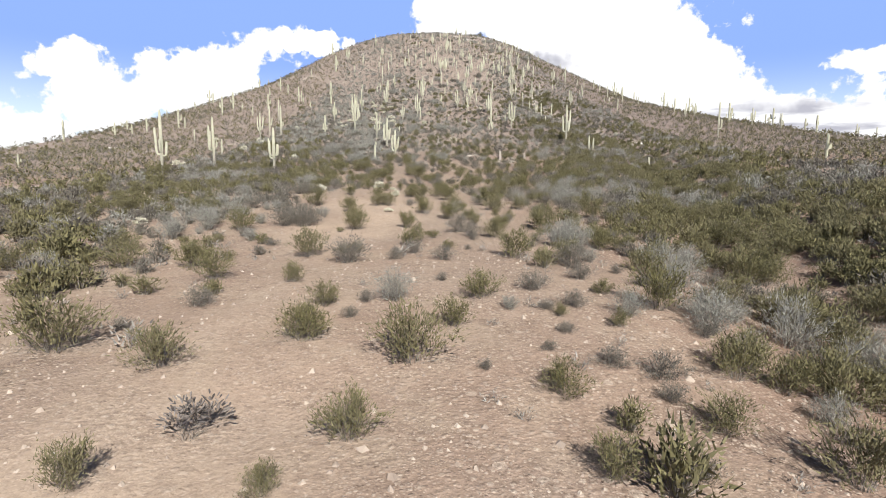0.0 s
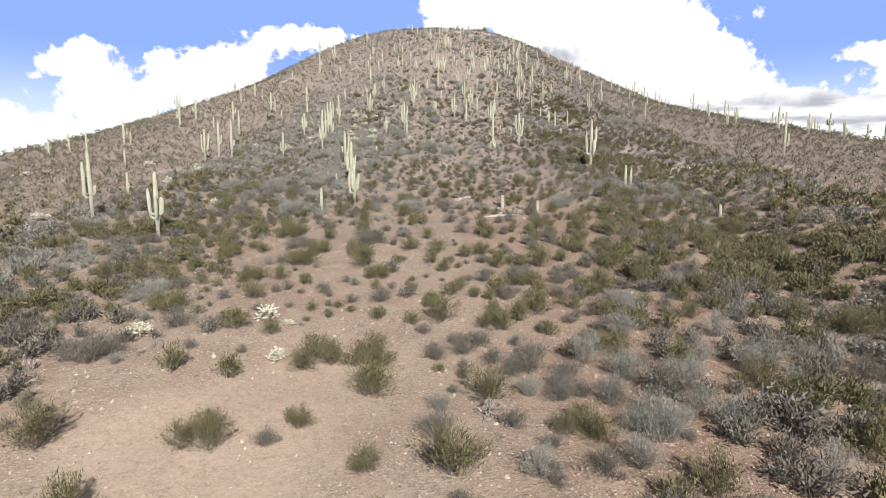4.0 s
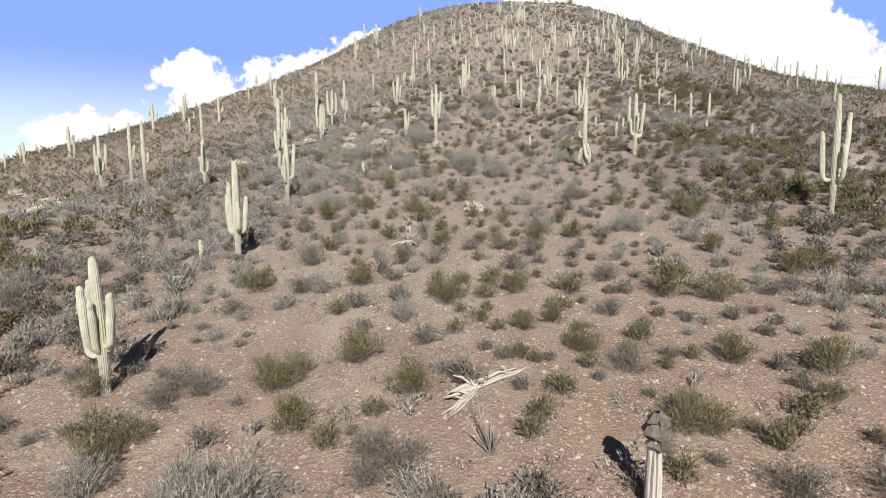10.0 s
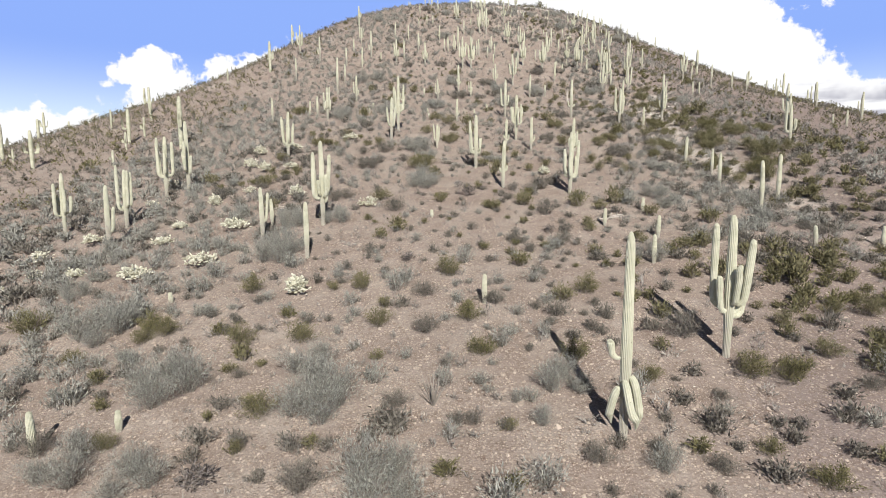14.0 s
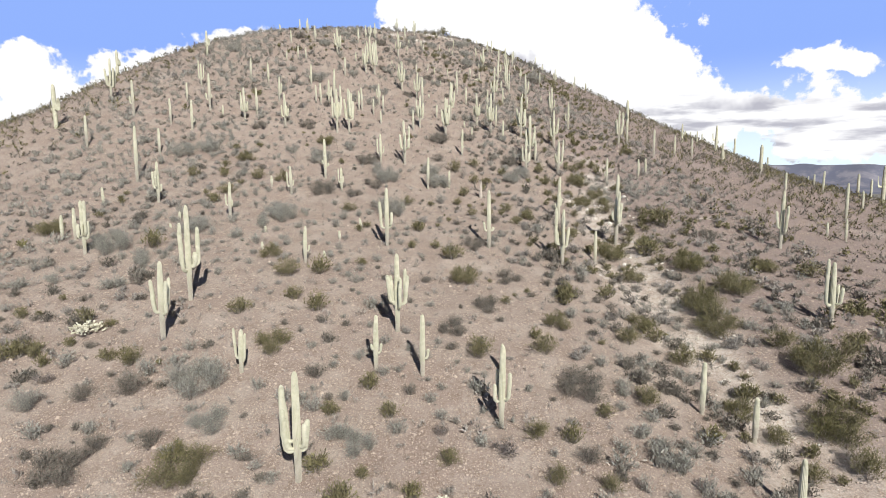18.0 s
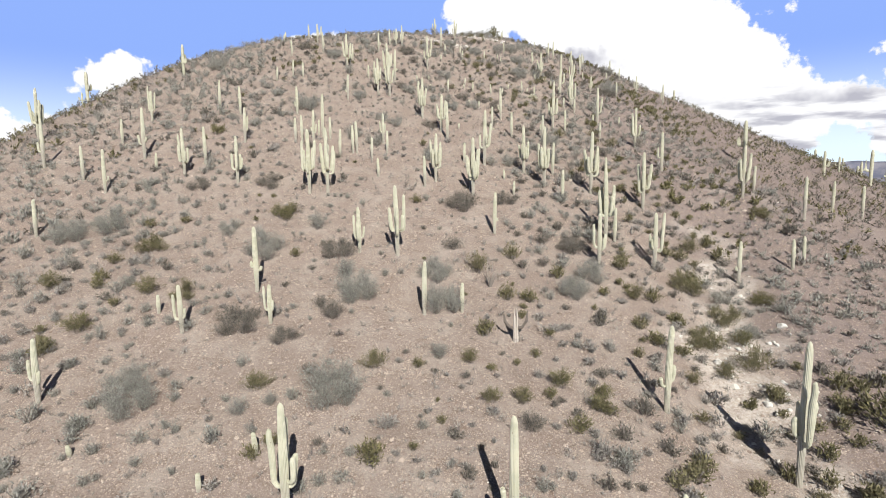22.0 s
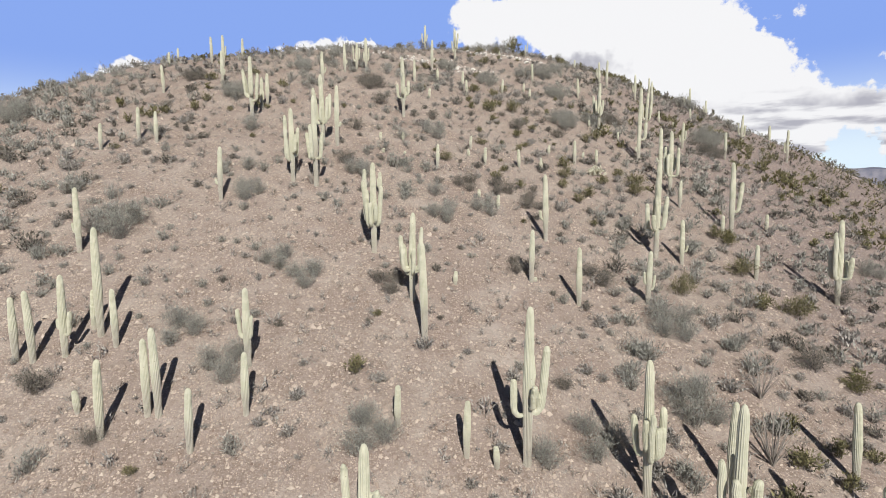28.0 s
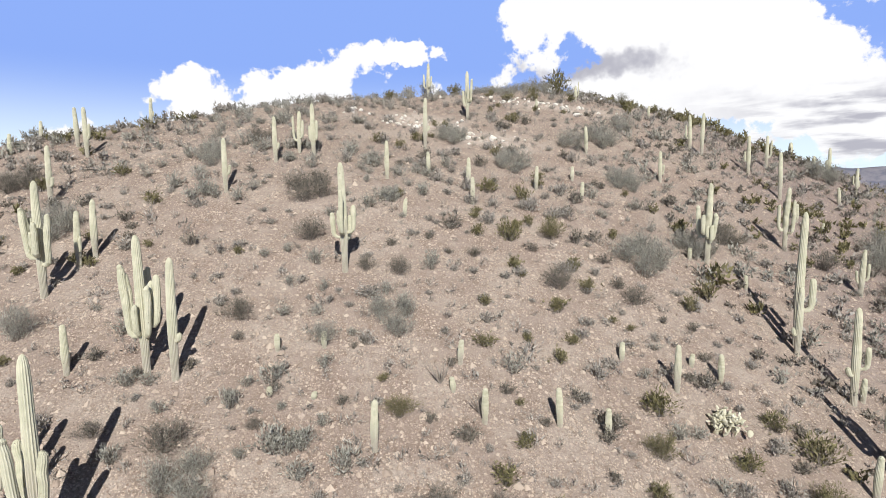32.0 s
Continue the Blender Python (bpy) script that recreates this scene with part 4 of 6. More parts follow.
saguaro(22.7, 217.9, 5.8, "lr"); saguaro(24.2, 217.9, 2.7, "r."); saguaro(29.3, 223.3, 5.0, "R"); saguaro(28.7, 223.2, 1.3)
saguaro(26.6, 225.4, 2.0); saguaro(26.6, 227.6, 4.8, "lr"); saguaro(25.9, 233.7, 6.1, "r"); saguaro(32.7, 225.5, 1.3)
saguaro(35.9, 240.3, 2.7); saguaro(15.0, 212.8, 2.7); saguaro(15.2, 212.9, 0.3); saguaro(46.0, 248.5, 3.6, "l")
saguaro(41.7, 249.9, 3.3, "lr"); saguaro(-11.3, 222.0, 2.3); saguaro(-9.9, 221.8, 2.2); saguaro(9.3, 209.8, 4.1, "LRlr")
saguaro(10.1, 207.5, 4.2); saguaro(17.2, 211.7, 2.9); saguaro(20.8, 212.8, 2.7, "lr"); saguaro(28.5, 218.0, 2.1)
saguaro(32.6, 217.2, 4.9, "lr"); saguaro(3.6, 204.9, 3.1, "lr"); saguaro(4.3, 203.0, 2.3); saguaro(14.0, 202.6, 5.4, "lRr")
saguaro(17.8, 202.3, 4.6, "rlf"); saguaro(20.7, 203.0, 3.2); saguaro(21.4, 203.1, 0.3); saguaro(9.6, 203.2, 1.5)
saguaro(12.0, 202.5, 2.0); saguaro(13.0, 202.3, 0.8); saguaro(3.0, 201.6, 2.2); saguaro(1.3, 202.7, 3.2)
saguaro(0.9, 202.7, 2.8); saguaro(-0.2, 201.8, 2.8); saguaro(-1.6, 202.6, 0.9); saguaro(-5.5, 204.5, 2.6)
saguaro(-4.8, 204.5, 2.9); saguaro(-3.7, 204.8, 3.3, "l.r"); saguaro(-3.0, 205.9, 4.5); saguaro(-3.5, 206.2, 1.7)
saguaro(-2.1, 205.5, 2.4); saguaro(-7.1, 210.3, 3.2, "l."); saguaro(-12.9, 220.3, 1.8); saguaro(11.2, 211.5, 0.7)
saguaro(-1.3, 195.1, 5.6, "LR"); saguaro(0.2, 195.5, 5.7, "LLRRf"); saguaro(-13.5, 209.8, 3.3); saguaro(-10.6, 203.9, 3.6, "R")
saguaro(4.2, 198.3, 1.8); saguaro(8.6, 197.1, 2.8); saguaro(9.5, 198.2, 4.4, "LRf"); saguaro(12.9, 196.4, 5.1, "LLRRf")
saguaro(15.8, 200.0, 1.0); saguaro(16.5, 197.2, 1.3); saguaro(20.8, 197.2, 2.8); saguaro(19.5, 199.9, 5.5, "LRf")
saguaro(23.7, 199.4, 5.7, "LLr"); saguaro(25.5, 201.4, 2.8); saguaro(33.5, 210.0, 4.3, "l"); saguaro(-1.0, 182.2, 4.3, "r.l.")
saguaro(1.1, 178.9, 2.4, "rl"); saguaro(-3.8, 178.0, 2.9, "lr"); saguaro(4.7, 187.2, 3.4, "lrf"); saguaro(7.5, 187.0, 5.1, "LRrl")
saguaro(10.0, 180.8, 3.4); saguaro(12.3, 181.2, 1.9); saguaro(14.6, 190.8, 3.3, "r."); saguaro(22.1, 188.1, 3.8, "lr")
saguaro(23.4, 191.9, 5.6, "LLRR"); saguaro(24.0, 191.5, 2.7); saguaro(25.3, 204.0, 2.9); saguaro(28.0, 197.9, 5.1, "LRrl")
saguaro(-8.2, 196.3, 4.2, "lr"); saguaro(-19.5, 194.6, 3.9, "r."); saguaro(-23.0, 196.7, 3.3); saguaro(-13.7, 197.4, 4.3, "lr")
saguaro(-12.6, 199.3, 3.6); saguaro(-19.1, 200.1, 5.0, "lr."); saguaro(-23.3, 203.2, 2.6); saguaro(-23.1, 208.4, 3.4, "LR")
saguaro(-16.8, 198.1, 1.7); saguaro(-35.8, 207.3, 6.0, "LLRR"); saguaro(-29.0, 199.5, 4.8, "l"); saguaro(-16.5, 211.1, 3.4)
saguaro(22.4, 174.3, 4.4, "l.r"); saguaro(32.4, 189.0, 3.2, "l."); saguaro(26.2, 188.6, 4.2, "lr"); saguaro(-15.6, 175.4, 3.9, "lr")
saguaro(-20.1, 180.9, 5.8); saguaro(-8.1, 172.5, 3.3, "lr"); saguaro(0.2, 163.5, 2.8, "r."); saguaro(6.2, 166.7, 4.8, "LR")
saguaro(14.5, 166.4, 4.8, "r.l."); saguaro(20.0, 164.2, 4.4, "LRl"); saguaro(23.5, 166.7, 2.7); saguaro(27.0, 171.3, 6.5, "lR")
saguaro(37.1, 190.6, 2.4); saguaro(38.5, 191.7, 2.3); saguaro(2.2, 168.0, 0.8); saguaro(-4.2, 169.4, 0.6)
saguaro(-3.6, 165.9, 0.7); saguaro(-12.3, 171.9, 0.8); saguaro(-12.4, 170.2, 0.5); saguaro(-6.1, 179.6, 1.2)
saguaro(1.5, 164.2, 0.7); saguaro(3.8, 169.8, 1.1); saguaro(-21.0, 188.4, 3.0); saguaro(-30.7, 191.2, 3.8)
saguaro(43.6, 200.8, 4.1); saguaro(51.4, 204.7, 3.4); saguaro(49.1, 205.6, 3.2); saguaro(58.0, 207.6, 3.6, "r")
saguaro(42.4, 207.9, 2.9); saguaro(39.9, 204.9, 5.3, "LR"); saguaro(-6.1, 153.8, 4.6, "LR"); saguaro(-6.1, 157.9, 6.2, "LRr")
saguaro(6.2, 151.1, 3.0, "l.r."); saguaro(8.7, 150.5, 3.4, "r."); saguaro(7.3, 154.5, 4.8, "LLRRl"); saguaro(13.0, 150.4, 1.8)
saguaro(-0.8, 150.7, 2.4, "LR"); saguaro(42.1, 170.3, 5.4, "LR"); saguaro(35.7, 155.9, 4.3, "LR"); saguaro(-20.5, 175.1, 1.8)
saguaro(55.7, 189.2, 3.3); saguaro(67.9, 198.3, 3.3); saguaro(64.2, 207.2, 3.6); saguaro(52.0, 174.6, 2.3)
saguaro(50.8, 175.6, 1.6); saguaro(58.8, 182.9, 4.5); saguaro(66.5, 189.5, 2.7); saguaro(70.8, 203.9, 2.2)
saguaro(-15.5, 148.1, 4.7, "LR"); saguaro(3.5, 143.7, 4.7, "LRl"); saguaro(5.9, 137.8, 3.7, "l.r."); saguaro(10.9, 136.7, 4.6, "LRrl")
saguaro(12.3, 146.7, 4.0, "lr"); saguaro(22.9, 148.3, 2.8); saguaro(24.7, 146.7, 2.4); saguaro(23.6, 142.0, 2.8)
saguaro(-24.4, 165.5, 3.3); saguaro(-16.9, 165.5, 4.2, "lr"); saguaro(-20.3, 168.4, 2.1); saguaro(-19.2, 168.3, 2.7)
saguaro(-6.2, 130.5, 5.7, "LLRRf"); saguaro(1.1, 131.4, 0.6); saguaro(15.3, 132.9, 1.0); saguaro(23.7, 134.7, 3.5)
saguaro(14.2, 115.7, 5.4, "LRr"); saguaro(-5.3, 124.8, 3.3); saguaro(-9.5, 128.3, 3.4, "R"); saguaro(-19.8, 127.8, 4.3, "R")
saguaro(-21.4, 131.8, 4.3, "LR"); saguaro(-22.3, 138.2, 5.1, "LR"); saguaro(-20.6, 138.7, 6.1, "LR"); saguaro(5.0, 120.0, 1.5)
saguaro(13.8, 124.3, 1.6); saguaro(15.0, 128.0, 1.4); saguaro(23.5, 127.5, 1.4); saguaro(27.2, 139.8, 3.8)
saguaro(12.3, 130.1, 1.2); saguaro(-10.4, 119.6, 0.6); saguaro(29.1, 130.6, 1.5); saguaro(-10.0, 131.0, 1.9)
saguaro(-18.3, 113.6, 7.0, "LRr"); saguaro(-8.8, 109.6, 1.5); saguaro(-6.7, 110.7, 0.8); saguaro(-26.0, 131.4, 4.6, "lr")
twisted_saguaro(9.5, 111.2, 6.4); saguaro(-40.5, 135.6, 5.5); saguaro(14.2, 104.0, 0.5); saguaro(22.0, 98.7, 6.7, "LRr")
saguaro(-6.9, 78.5, 4.2, "LLRRf"); saguaro(-9.3, 90.2, 5.0, "LRl"); saguaro(-9.3, 74.5, 2.3); saguaro(-11.0, 89.7, 1.3)
saguaro(-52.0, 114.8, 2.9); saguaro(-38.0, 114.1, 5.4, "LR"); saguaro(-37.0, 117.2, 6.2, "r"); saguaro(-34.1, 115.5, 6.4, "r")
saguaro(-23.6, 109.7, 4.3, "lr"); saguaro(-12.5, 102.8, 4.8, "lR"); saguaro(-31.2, 74.5, 6.6, "Ll"); saguaro(-20.5, 66.3, 5.3, "Lr")
saguaro(-35.2, 87.1, 2.9, "r"); saguaro(22.8, 86.0, 2.6); saguaro(23.7, 87.0, 2.1); saguaro(27.7, 73.6, 1.7)
saguaro(-32.6, 63.4, 7.5, "Lr"); saguaro(73.2, 161.1, 4.3, "LR"); saguaro(65.0, 148.6, 4.4, "l"); saguaro(54.8, 109.9, 7.4, "r")
saguaro(82.1, 146.9, 5.0, "LR"); saguaro(88.7, 144.9, 4.4, "LR"); saguaro(103.3, 137.7, 3.7, "lr"); saguaro(111.8, 142.1, 3.2)

# ---- bushes and small cacti along the way ----
shrub("bursage", -8.0, 29.8, 3.3); shrub("creosote", 8.2, 10.4, 2.5); shrub("creosote", 6.1, 7.3, 1.6); shrub("creosote", 6.5, 10.7, 2.3)
shrub("sage", -0.7, 73.7, 2.9); shrub("creosote", 10.3, 15.2, 3.2); shrub("creosote", 5.8, 14.1, 1.8); shrub("sage", 13.4, 75.9, 2.6)
shrub("sage", 2.6, 108.5, 2.7); shrub("creosote", -8.3, 11.2, 2.0); shrub("creosote", 13.4, 16.1, 2.7); shrub("creosote", 15.1, 34.0, 2.9)
shrub("creosote", 14.2, 97.9, 2.6); cholla(-3.9, 7.9, 1.3, True); shrub("creosote", -0.6, 10.7, 1.7); shrub("sage", -0.4, 112.0, 2.9)
shrub("sage", -6.4, 112.7, 3.1); shrub("sage", 6.3, 173.3, 3.2); shrub("creosote", 12.2, 21.0, 3.3); shrub("creosote", 4.9, 46.9, 2.2)
shrub("creosote", 14.8, 24.1, 3.0); shrub("creosote", 14.6, 26.9, 3.4); shrub("bursage", -5.0, 89.4, 1.7); shrub("creosote", -6.8, 58.3, 2.5)
shrub("bursage", -9.5, 34.1, 2.5); shrub("sage", 10.4, 95.1, 2.1); shrub("sage", -7.1, 108.7, 2.3); shrub("bursage", -2.9, 63.0, 2.9)
shrub("creosote", -1.4, 144.2, 3.0); shrub("creosote", 0.3, 12.8, 1.1); shrub("creosote", -1.4, 7.9, 1.1); shrub("creosote", -5.6, 10.3, 1.4)
shrub("creosote", 8.3, 15.5, 1.4); shrub("creosote", -4.6, 28.8, 1.7); shrub("sage", -4.7, 108.4, 2.1); shrub("creosote", 9.3, 78.1, 2.2)
shrub("creosote", -4.7, 75.9, 2.3); shrub("creosote", 7.0, 23.0, 2.4); shrub("sage", -3.3, 172.2, 2.8); shrub("creosote", -4.8, 6.5, 0.9)
shrub("creosote", 2.5, 7.1, 1.0); shrub("creosote", 1.1, 14.7, 1.3); shrub("bursage", 5.3, 90.6, 1.5); shrub("creosote", -1.3, 72.0, 1.7)
shrub("creosote", 5.5, 29.1, 1.7); shrub("creosote", 10.1, 13.2, 1.8); shrub("creosote", -10.7, 49.0, 2.4); shrub("bursage", -4.4, 78.4, 2.6)
shrub("bursage", -3.4, 19.4, 1.8); shrub("creosote", 12.9, 59.1, 1.9); shrub("creosote", -7.2, 74.1, 1.9); shrub("creosote", 2.5, 47.7, 1.9)
shrub("creosote", -2.6, 57.3, 2.0); shrub("sage", 10.2, 217.3, 2.0); shrub("bursage", -7.9, 62.5, 2.7); shrub("bursage", -6.5, 144.5, 2.8)
shrub("creosote", -9.6, 66.0, 3.1); shrub("bursage", -0.7, 178.5, 3.3); shrub("sage", -17.0, 84.4, 3.3); shrub("creosote", 4.8, 8.5, 1.1)
shrub("creosote", 12.2, 73.4, 1.4); shrub("bursage", -5.9, 71.4, 1.6); shrub("creosote", 8.5, 31.0, 1.8); shrub("sage", 5.7, 94.5, 1.8)
shrub("creosote", 7.0, 48.6, 2.0); shrub("bursage", 13.7, 222.0, 2.5); shrub("sage", -1.2, 216.5, 2.1); shrub("bursage", 16.9, 149.0, 3.4)
shrub("creosote", 7.6, 93.5, 1.6); shrub("creosote", -3.3, 12.7, 0.9); shrub("bursage", -6.6, 14.4, 1.1); shrub("creosote", 2.3, 9.5, 1.1)
shrub("bursage", 7.3, 90.5, 1.2); shrub("creosote", -0.6, 89.5, 1.2); shrub("bursage", -0.7, 90.5, 1.4); shrub("creosote", -7.3, 17.0, 1.4)
cholla(2.3, 91.3, 1.4, True); shrub("creosote", -4.9, 72.3, 1.5); shrub("creosote", 7.2, 19.1, 1.6); shrub("bursage", -9.2, 46.9, 1.8)
shrub("sage", 12.7, 218.9, 2.0); shrub("sage", 8.7, 202.5, 2.1); shrub("bursage", 15.7, 220.9, 2.2); shrub("sage", 8.0, 113.6, 2.2)
shrub("creosote", -1.7, 79.2, 2.2); shrub("creosote", -6.3, 60.6, 2.2); shrub("bursage", 11.4, 221.8, 2.3); shrub("sage", -1.2, 114.1, 2.3)
shrub("sage", 2.8, 204.6, 2.3); shrub("sage", 20.8, 206.1, 2.4); shrub("bursage", 7.0, 54.5, 2.5); shrub("bursage", 16.9, 55.5, 2.5)
shrub("sage", -8.0, 100.2, 2.5); shrub("creosote", 10.2, 67.2, 2.7); shrub("sage", -12.0, 116.7, 2.8); shrub("creosote", 28.7, 146.5, 3.0)
shrub("sage", -6.5, 212.2, 3.2); shrub("creosote", 17.4, 34.7, 3.4); shrub("creosote", 5.6, 92.9, 1.5); shrub("bursage", 0.3, 108.4, 1.7)
shrub("sage", 16.6, 203.8, 2.2); ocotillo(22.7, 204.3, 2.2); shrub("creosote", -12.5, 60.5, 2.3); shrub("sage", -2.6, 149.5, 3.1)
shrub("creosote", 30.9, 151.0, 3.4); shrub("creosote", 2.8, 20.4, 1.7); cholla(-11.7, 124.4, 3.4); shrub("sage", -7.3, 125.2, 3.4)
shrub("creosote", -1.9, 29.4, 1.3); shrub("creosote", 16.4, 51.7, 1.9); shrub("bursage", 15.9, 62.8, 1.9); shrub("creosote", -7.3, 97.4, 2.0)
shrub("creosote", -4.2, 38.1, 2.2); shrub("creosote", -3.1, 14.1, 1.0); shrub("creosote", -3.1, 11.7, 1.3); shrub("sage", 13.4, 93.5, 1.3)
shrub("bursage", 10.7, 74.6, 1.3); shrub("creosote", 0.8, 92.1, 1.4); shrub("creosote", -8.9, 19.0, 1.5); shrub("bursage", 10.7, 76.0, 1.5)
shrub("creosote", -5.1, 31.3, 1.5); cholla(-2.8, 108.3, 1.6, True); shrub("creosote", 0.4, 31.9, 1.6); shrub("creosote", -5.2, 20.9, 1.7)
shrub("creosote", -1.1, 97.3, 1.9); shrub("bursage", 10.2, 62.6, 2.0); shrub("creosote", 15.7, 36.6, 2.1); shrub("sage", -12.8, 50.8, 2.1)
shrub("sage", 4.4, 221.1, 2.1); shrub("bursage", 8.3, 102.0, 2.2); shrub("creosote", 6.8, 38.3, 2.2); shrub("creosote", -5.8, 100.2, 2.3)
shrub("creosote", -8.8, 54.6, 2.4); shrub("creosote", 26.7, 180.9, 2.6); shrub("creosote", 16.8, 89.5, 2.7); shrub("bursage", -11.0, 43.5, 2.8)
cholla(-4.1, 120.4, 2.8); shrub("sage", 11.2, 181.5, 2.8); shrub("creosote", -19.3, 34.0, 3.0); shrub("sage", -23.2, 87.8, 3.2)
shrub("sage", 21.4, 210.8, 2.6); shrub("sage", 5.6, 182.0, 3.0); shrub("bursage", 3.1, 186.9, 3.4); shrub("creosote", 25.9, 68.8, 3.4)
shrub("bursage", 34.4, 240.1, 3.4); shrub("creosote", -7.1, 72.2, 1.3); shrub("bursage", 2.4, 74.1, 1.3); shrub("creosote", -0.5, 77.1, 1.6)
shrub("creosote", 2.3, 78.7, 1.7); shrub("bursage", -12.6, 36.1, 1.8); shrub("creosote", 3.0, 36.4, 1.9); shrub("creosote", 0.2, 80.6, 1.9)
shrub("creosote", 18.1, 37.5, 2.0); shrub("creosote", 14.9, 38.0, 2.0); shrub("bursage", 6.8, 40.6, 2.2); shrub("bursage", 19.1, 43.8, 2.5)
shrub("creosote", 27.9, 187.1, 2.9); shrub("creosote", 21.6, 47.9, 2.9); shrub("creosote", 28.1, 156.1, 3.3); shrub("creosote", -2.3, 6.5, 0.6)
shrub("bursage", 4.0, 72.6, 1.1); shrub("creosote", 6.0, 73.0, 1.1); shrub("creosote", 3.1, 28.7, 1.1); shrub("creosote", 14.1, 48.1, 1.4)
shrub("creosote", 4.5, 19.9, 1.4); shrub("creosote", -6.5, 46.5, 1.4); shrub("bursage", 7.7, 32.5, 1.5); shrub("creosote", 5.0, 59.4, 1.6)
shrub("bursage", -7.6, 94.7, 1.6); shrub("bursage", 5.6, 97.5, 1.6); shrub("creosote", 11.1, 51.8, 1.7); shrub("creosote", 13.6, 80.9, 1.7)
shrub("creosote", -11.6, 19.5, 1.8); shrub("bursage", 3.2, 222.1, 2.0); shrub("bursage", 13.0, 116.9, 2.0); shrub("sage", -4.5, 173.6, 2.1)
shrub("sage", 0.2, 206.2, 2.1); shrub("creosote", -1.4, 54.9, 2.1); shrub("creosote", 12.7, 56.6, 2.1); shrub("creosote", -9.4, 116.6, 2.2)
shrub("bursage", 8.1, 210.6, 2.4); shrub("creosote", 21.7, 109.3, 2.5); shrub("creosote", 22.7, 43.4, 2.5); shrub("creosote", -2.1, 43.5, 2.5)
shrub("sage", 19.8, 236.3, 3.1); shrub("sage", -11.7, 73.5, 3.1); shrub("sage", -2.1, 186.4, 3.2); shrub("bursage", 2.4, 235.8, 3.2)
cholla(-5.5, 48.2, 1.6); shrub("creosote", -1.2, 33.9, 1.5); shrub("creosote", -3.1, 59.2, 1.6); shrub("creosote", -6.0, 34.9, 1.6)
shrub("creosote", -8.9, 37.9, 1.9); shrub("creosote", 2.0, 60.5, 1.6); shrub("creosote", 0.0, 61.1, 1.7); shrub("bursage", 11.9, 194.4, 3.4)
shrub("creosote", 31.8, 160.3, 3.4); shrub("sage", 36.8, 246.1, 3.4); shrub("bursage", 5.8, 89.8, 0.9); shrub("creosote", 1.6, 31.4, 1.2)
shrub("bursage", 5.6, 31.8, 1.3); cholla(7.1, 58.5, 1.3, True); shrub("bursage", -0.5, 94.4, 1.3); shrub("bursage", -8.7, 109.6, 1.4)
shrub("creosote", 4.7, 33.7, 1.4); shrub("creosote", -13.3, 22.5, 1.5); shrub("creosote", 12.8, 34.7, 1.5); ocotillo(3.5, 112.4, 1.5)
shrub("bursage", 8.2, 80.6, 1.6); shrub("creosote", 14.6, 114.5, 1.6); shrub("bursage", -3.7, 203.2, 1.6); shrub("creosote", 15.0, 64.4, 1.7)
shrub("bursage", 9.0, 53.5, 1.7); shrub("creosote", -2.2, 99.4, 1.7); shrub("creosote", 28.7, 178.9, 1.9); shrub("bursage", 27.1, 209.7, 2.0)
shrub("creosote", 28.5, 144.3, 2.0); shrub("creosote", 10.7, 86.6, 2.0); shrub("creosote", 13.6, 41.4, 2.1); shrub("sage", 8.8, 228.7, 2.2)
shrub("creosote", 29.1, 183.8, 2.3); shrub("bursage", 3.6, 44.8, 2.3); shrub("sage", 19.5, 183.6, 2.4); shrub("bursage", 18.7, 214.2, 2.4)
shrub("sage", -7.7, 229.8, 2.5); shrub("creosote", 0.3, 152.6, 2.5); shrub("bursage", 20.3, 189.9, 2.8); shrub("sage", 9.3, 90.7, 0.9)
shrub("bursage", 4.4, 16.9, 1.0); shrub("bursage", 8.1, 29.0, 1.0); shrub("bursage", 4.7, 74.0, 1.1); shrub("creosote", 14.7, 109.6, 1.2)
shrub("sage", -4.0, 74.4, 1.3); shrub("creosote", 11.9, 31.9, 1.3); shrub("bursage", 8.6, 110.1, 1.3); shrub("creosote", 3.3, 33.9, 1.4)
shrub("bursage", 8.7, 60.8, 1.5); shrub("bursage", 8.5, 51.1, 1.5); shrub("creosote", -2.3, 111.5, 1.5); shrub("bursage", -0.6, 50.5, 1.5)
shrub("creosote", 15.9, 114.3, 1.6); shrub("creosote", 9.3, 35.6, 1.6); shrub("creosote", -15.3, 18.9, 1.6); shrub("creosote", 17.4, 82.4, 1.6)
shrub("creosote", -7.2, 78.4, 1.6); shrub("creosote", 13.4, 53.3, 1.6); shrub("creosote", 16.4, 64.7, 1.7); shrub("creosote", 12.5, 65.2, 1.8)
ocotillo(23.7, 207.3, 1.8); shrub("creosote", 8.4, 57.0, 2.0); shrub("bursage", 2.4, 177.4, 2.1); shrub("creosote", 2.2, 85.6, 2.1)
shrub("creosote", -15.0, 33.7, 2.4); shrub("sage", 10.4, 184.8, 2.6); shrub("bursage", -13.0, 233.3, 2.8); shrub("sage", -18.2, 188.1, 3.1)
shrub("creosote", 28.4, 158.7, 3.2); shrub("sage", -23.1, 225.2, 3.4); shrub("sage", -15.0, 165.9, 3.4); shrub("creosote", 1.8, 29.8, 1.0)
shrub("creosote", -4.6, 16.6, 0.9); shrub("bursage", 0.1, 19.6, 1.1); shrub("creosote", -7.3, 50.7, 1.5); shrub("creosote", 2.4, 173.5, 1.6)
shrub("creosote", 5.1, 27.7, 1.8); shrub("creosote", 0.2, 40.9, 1.9); shrub("creosote", -15.3, 54.9, 1.9); shrub("creosote", 9.3, 44.4, 2.2)
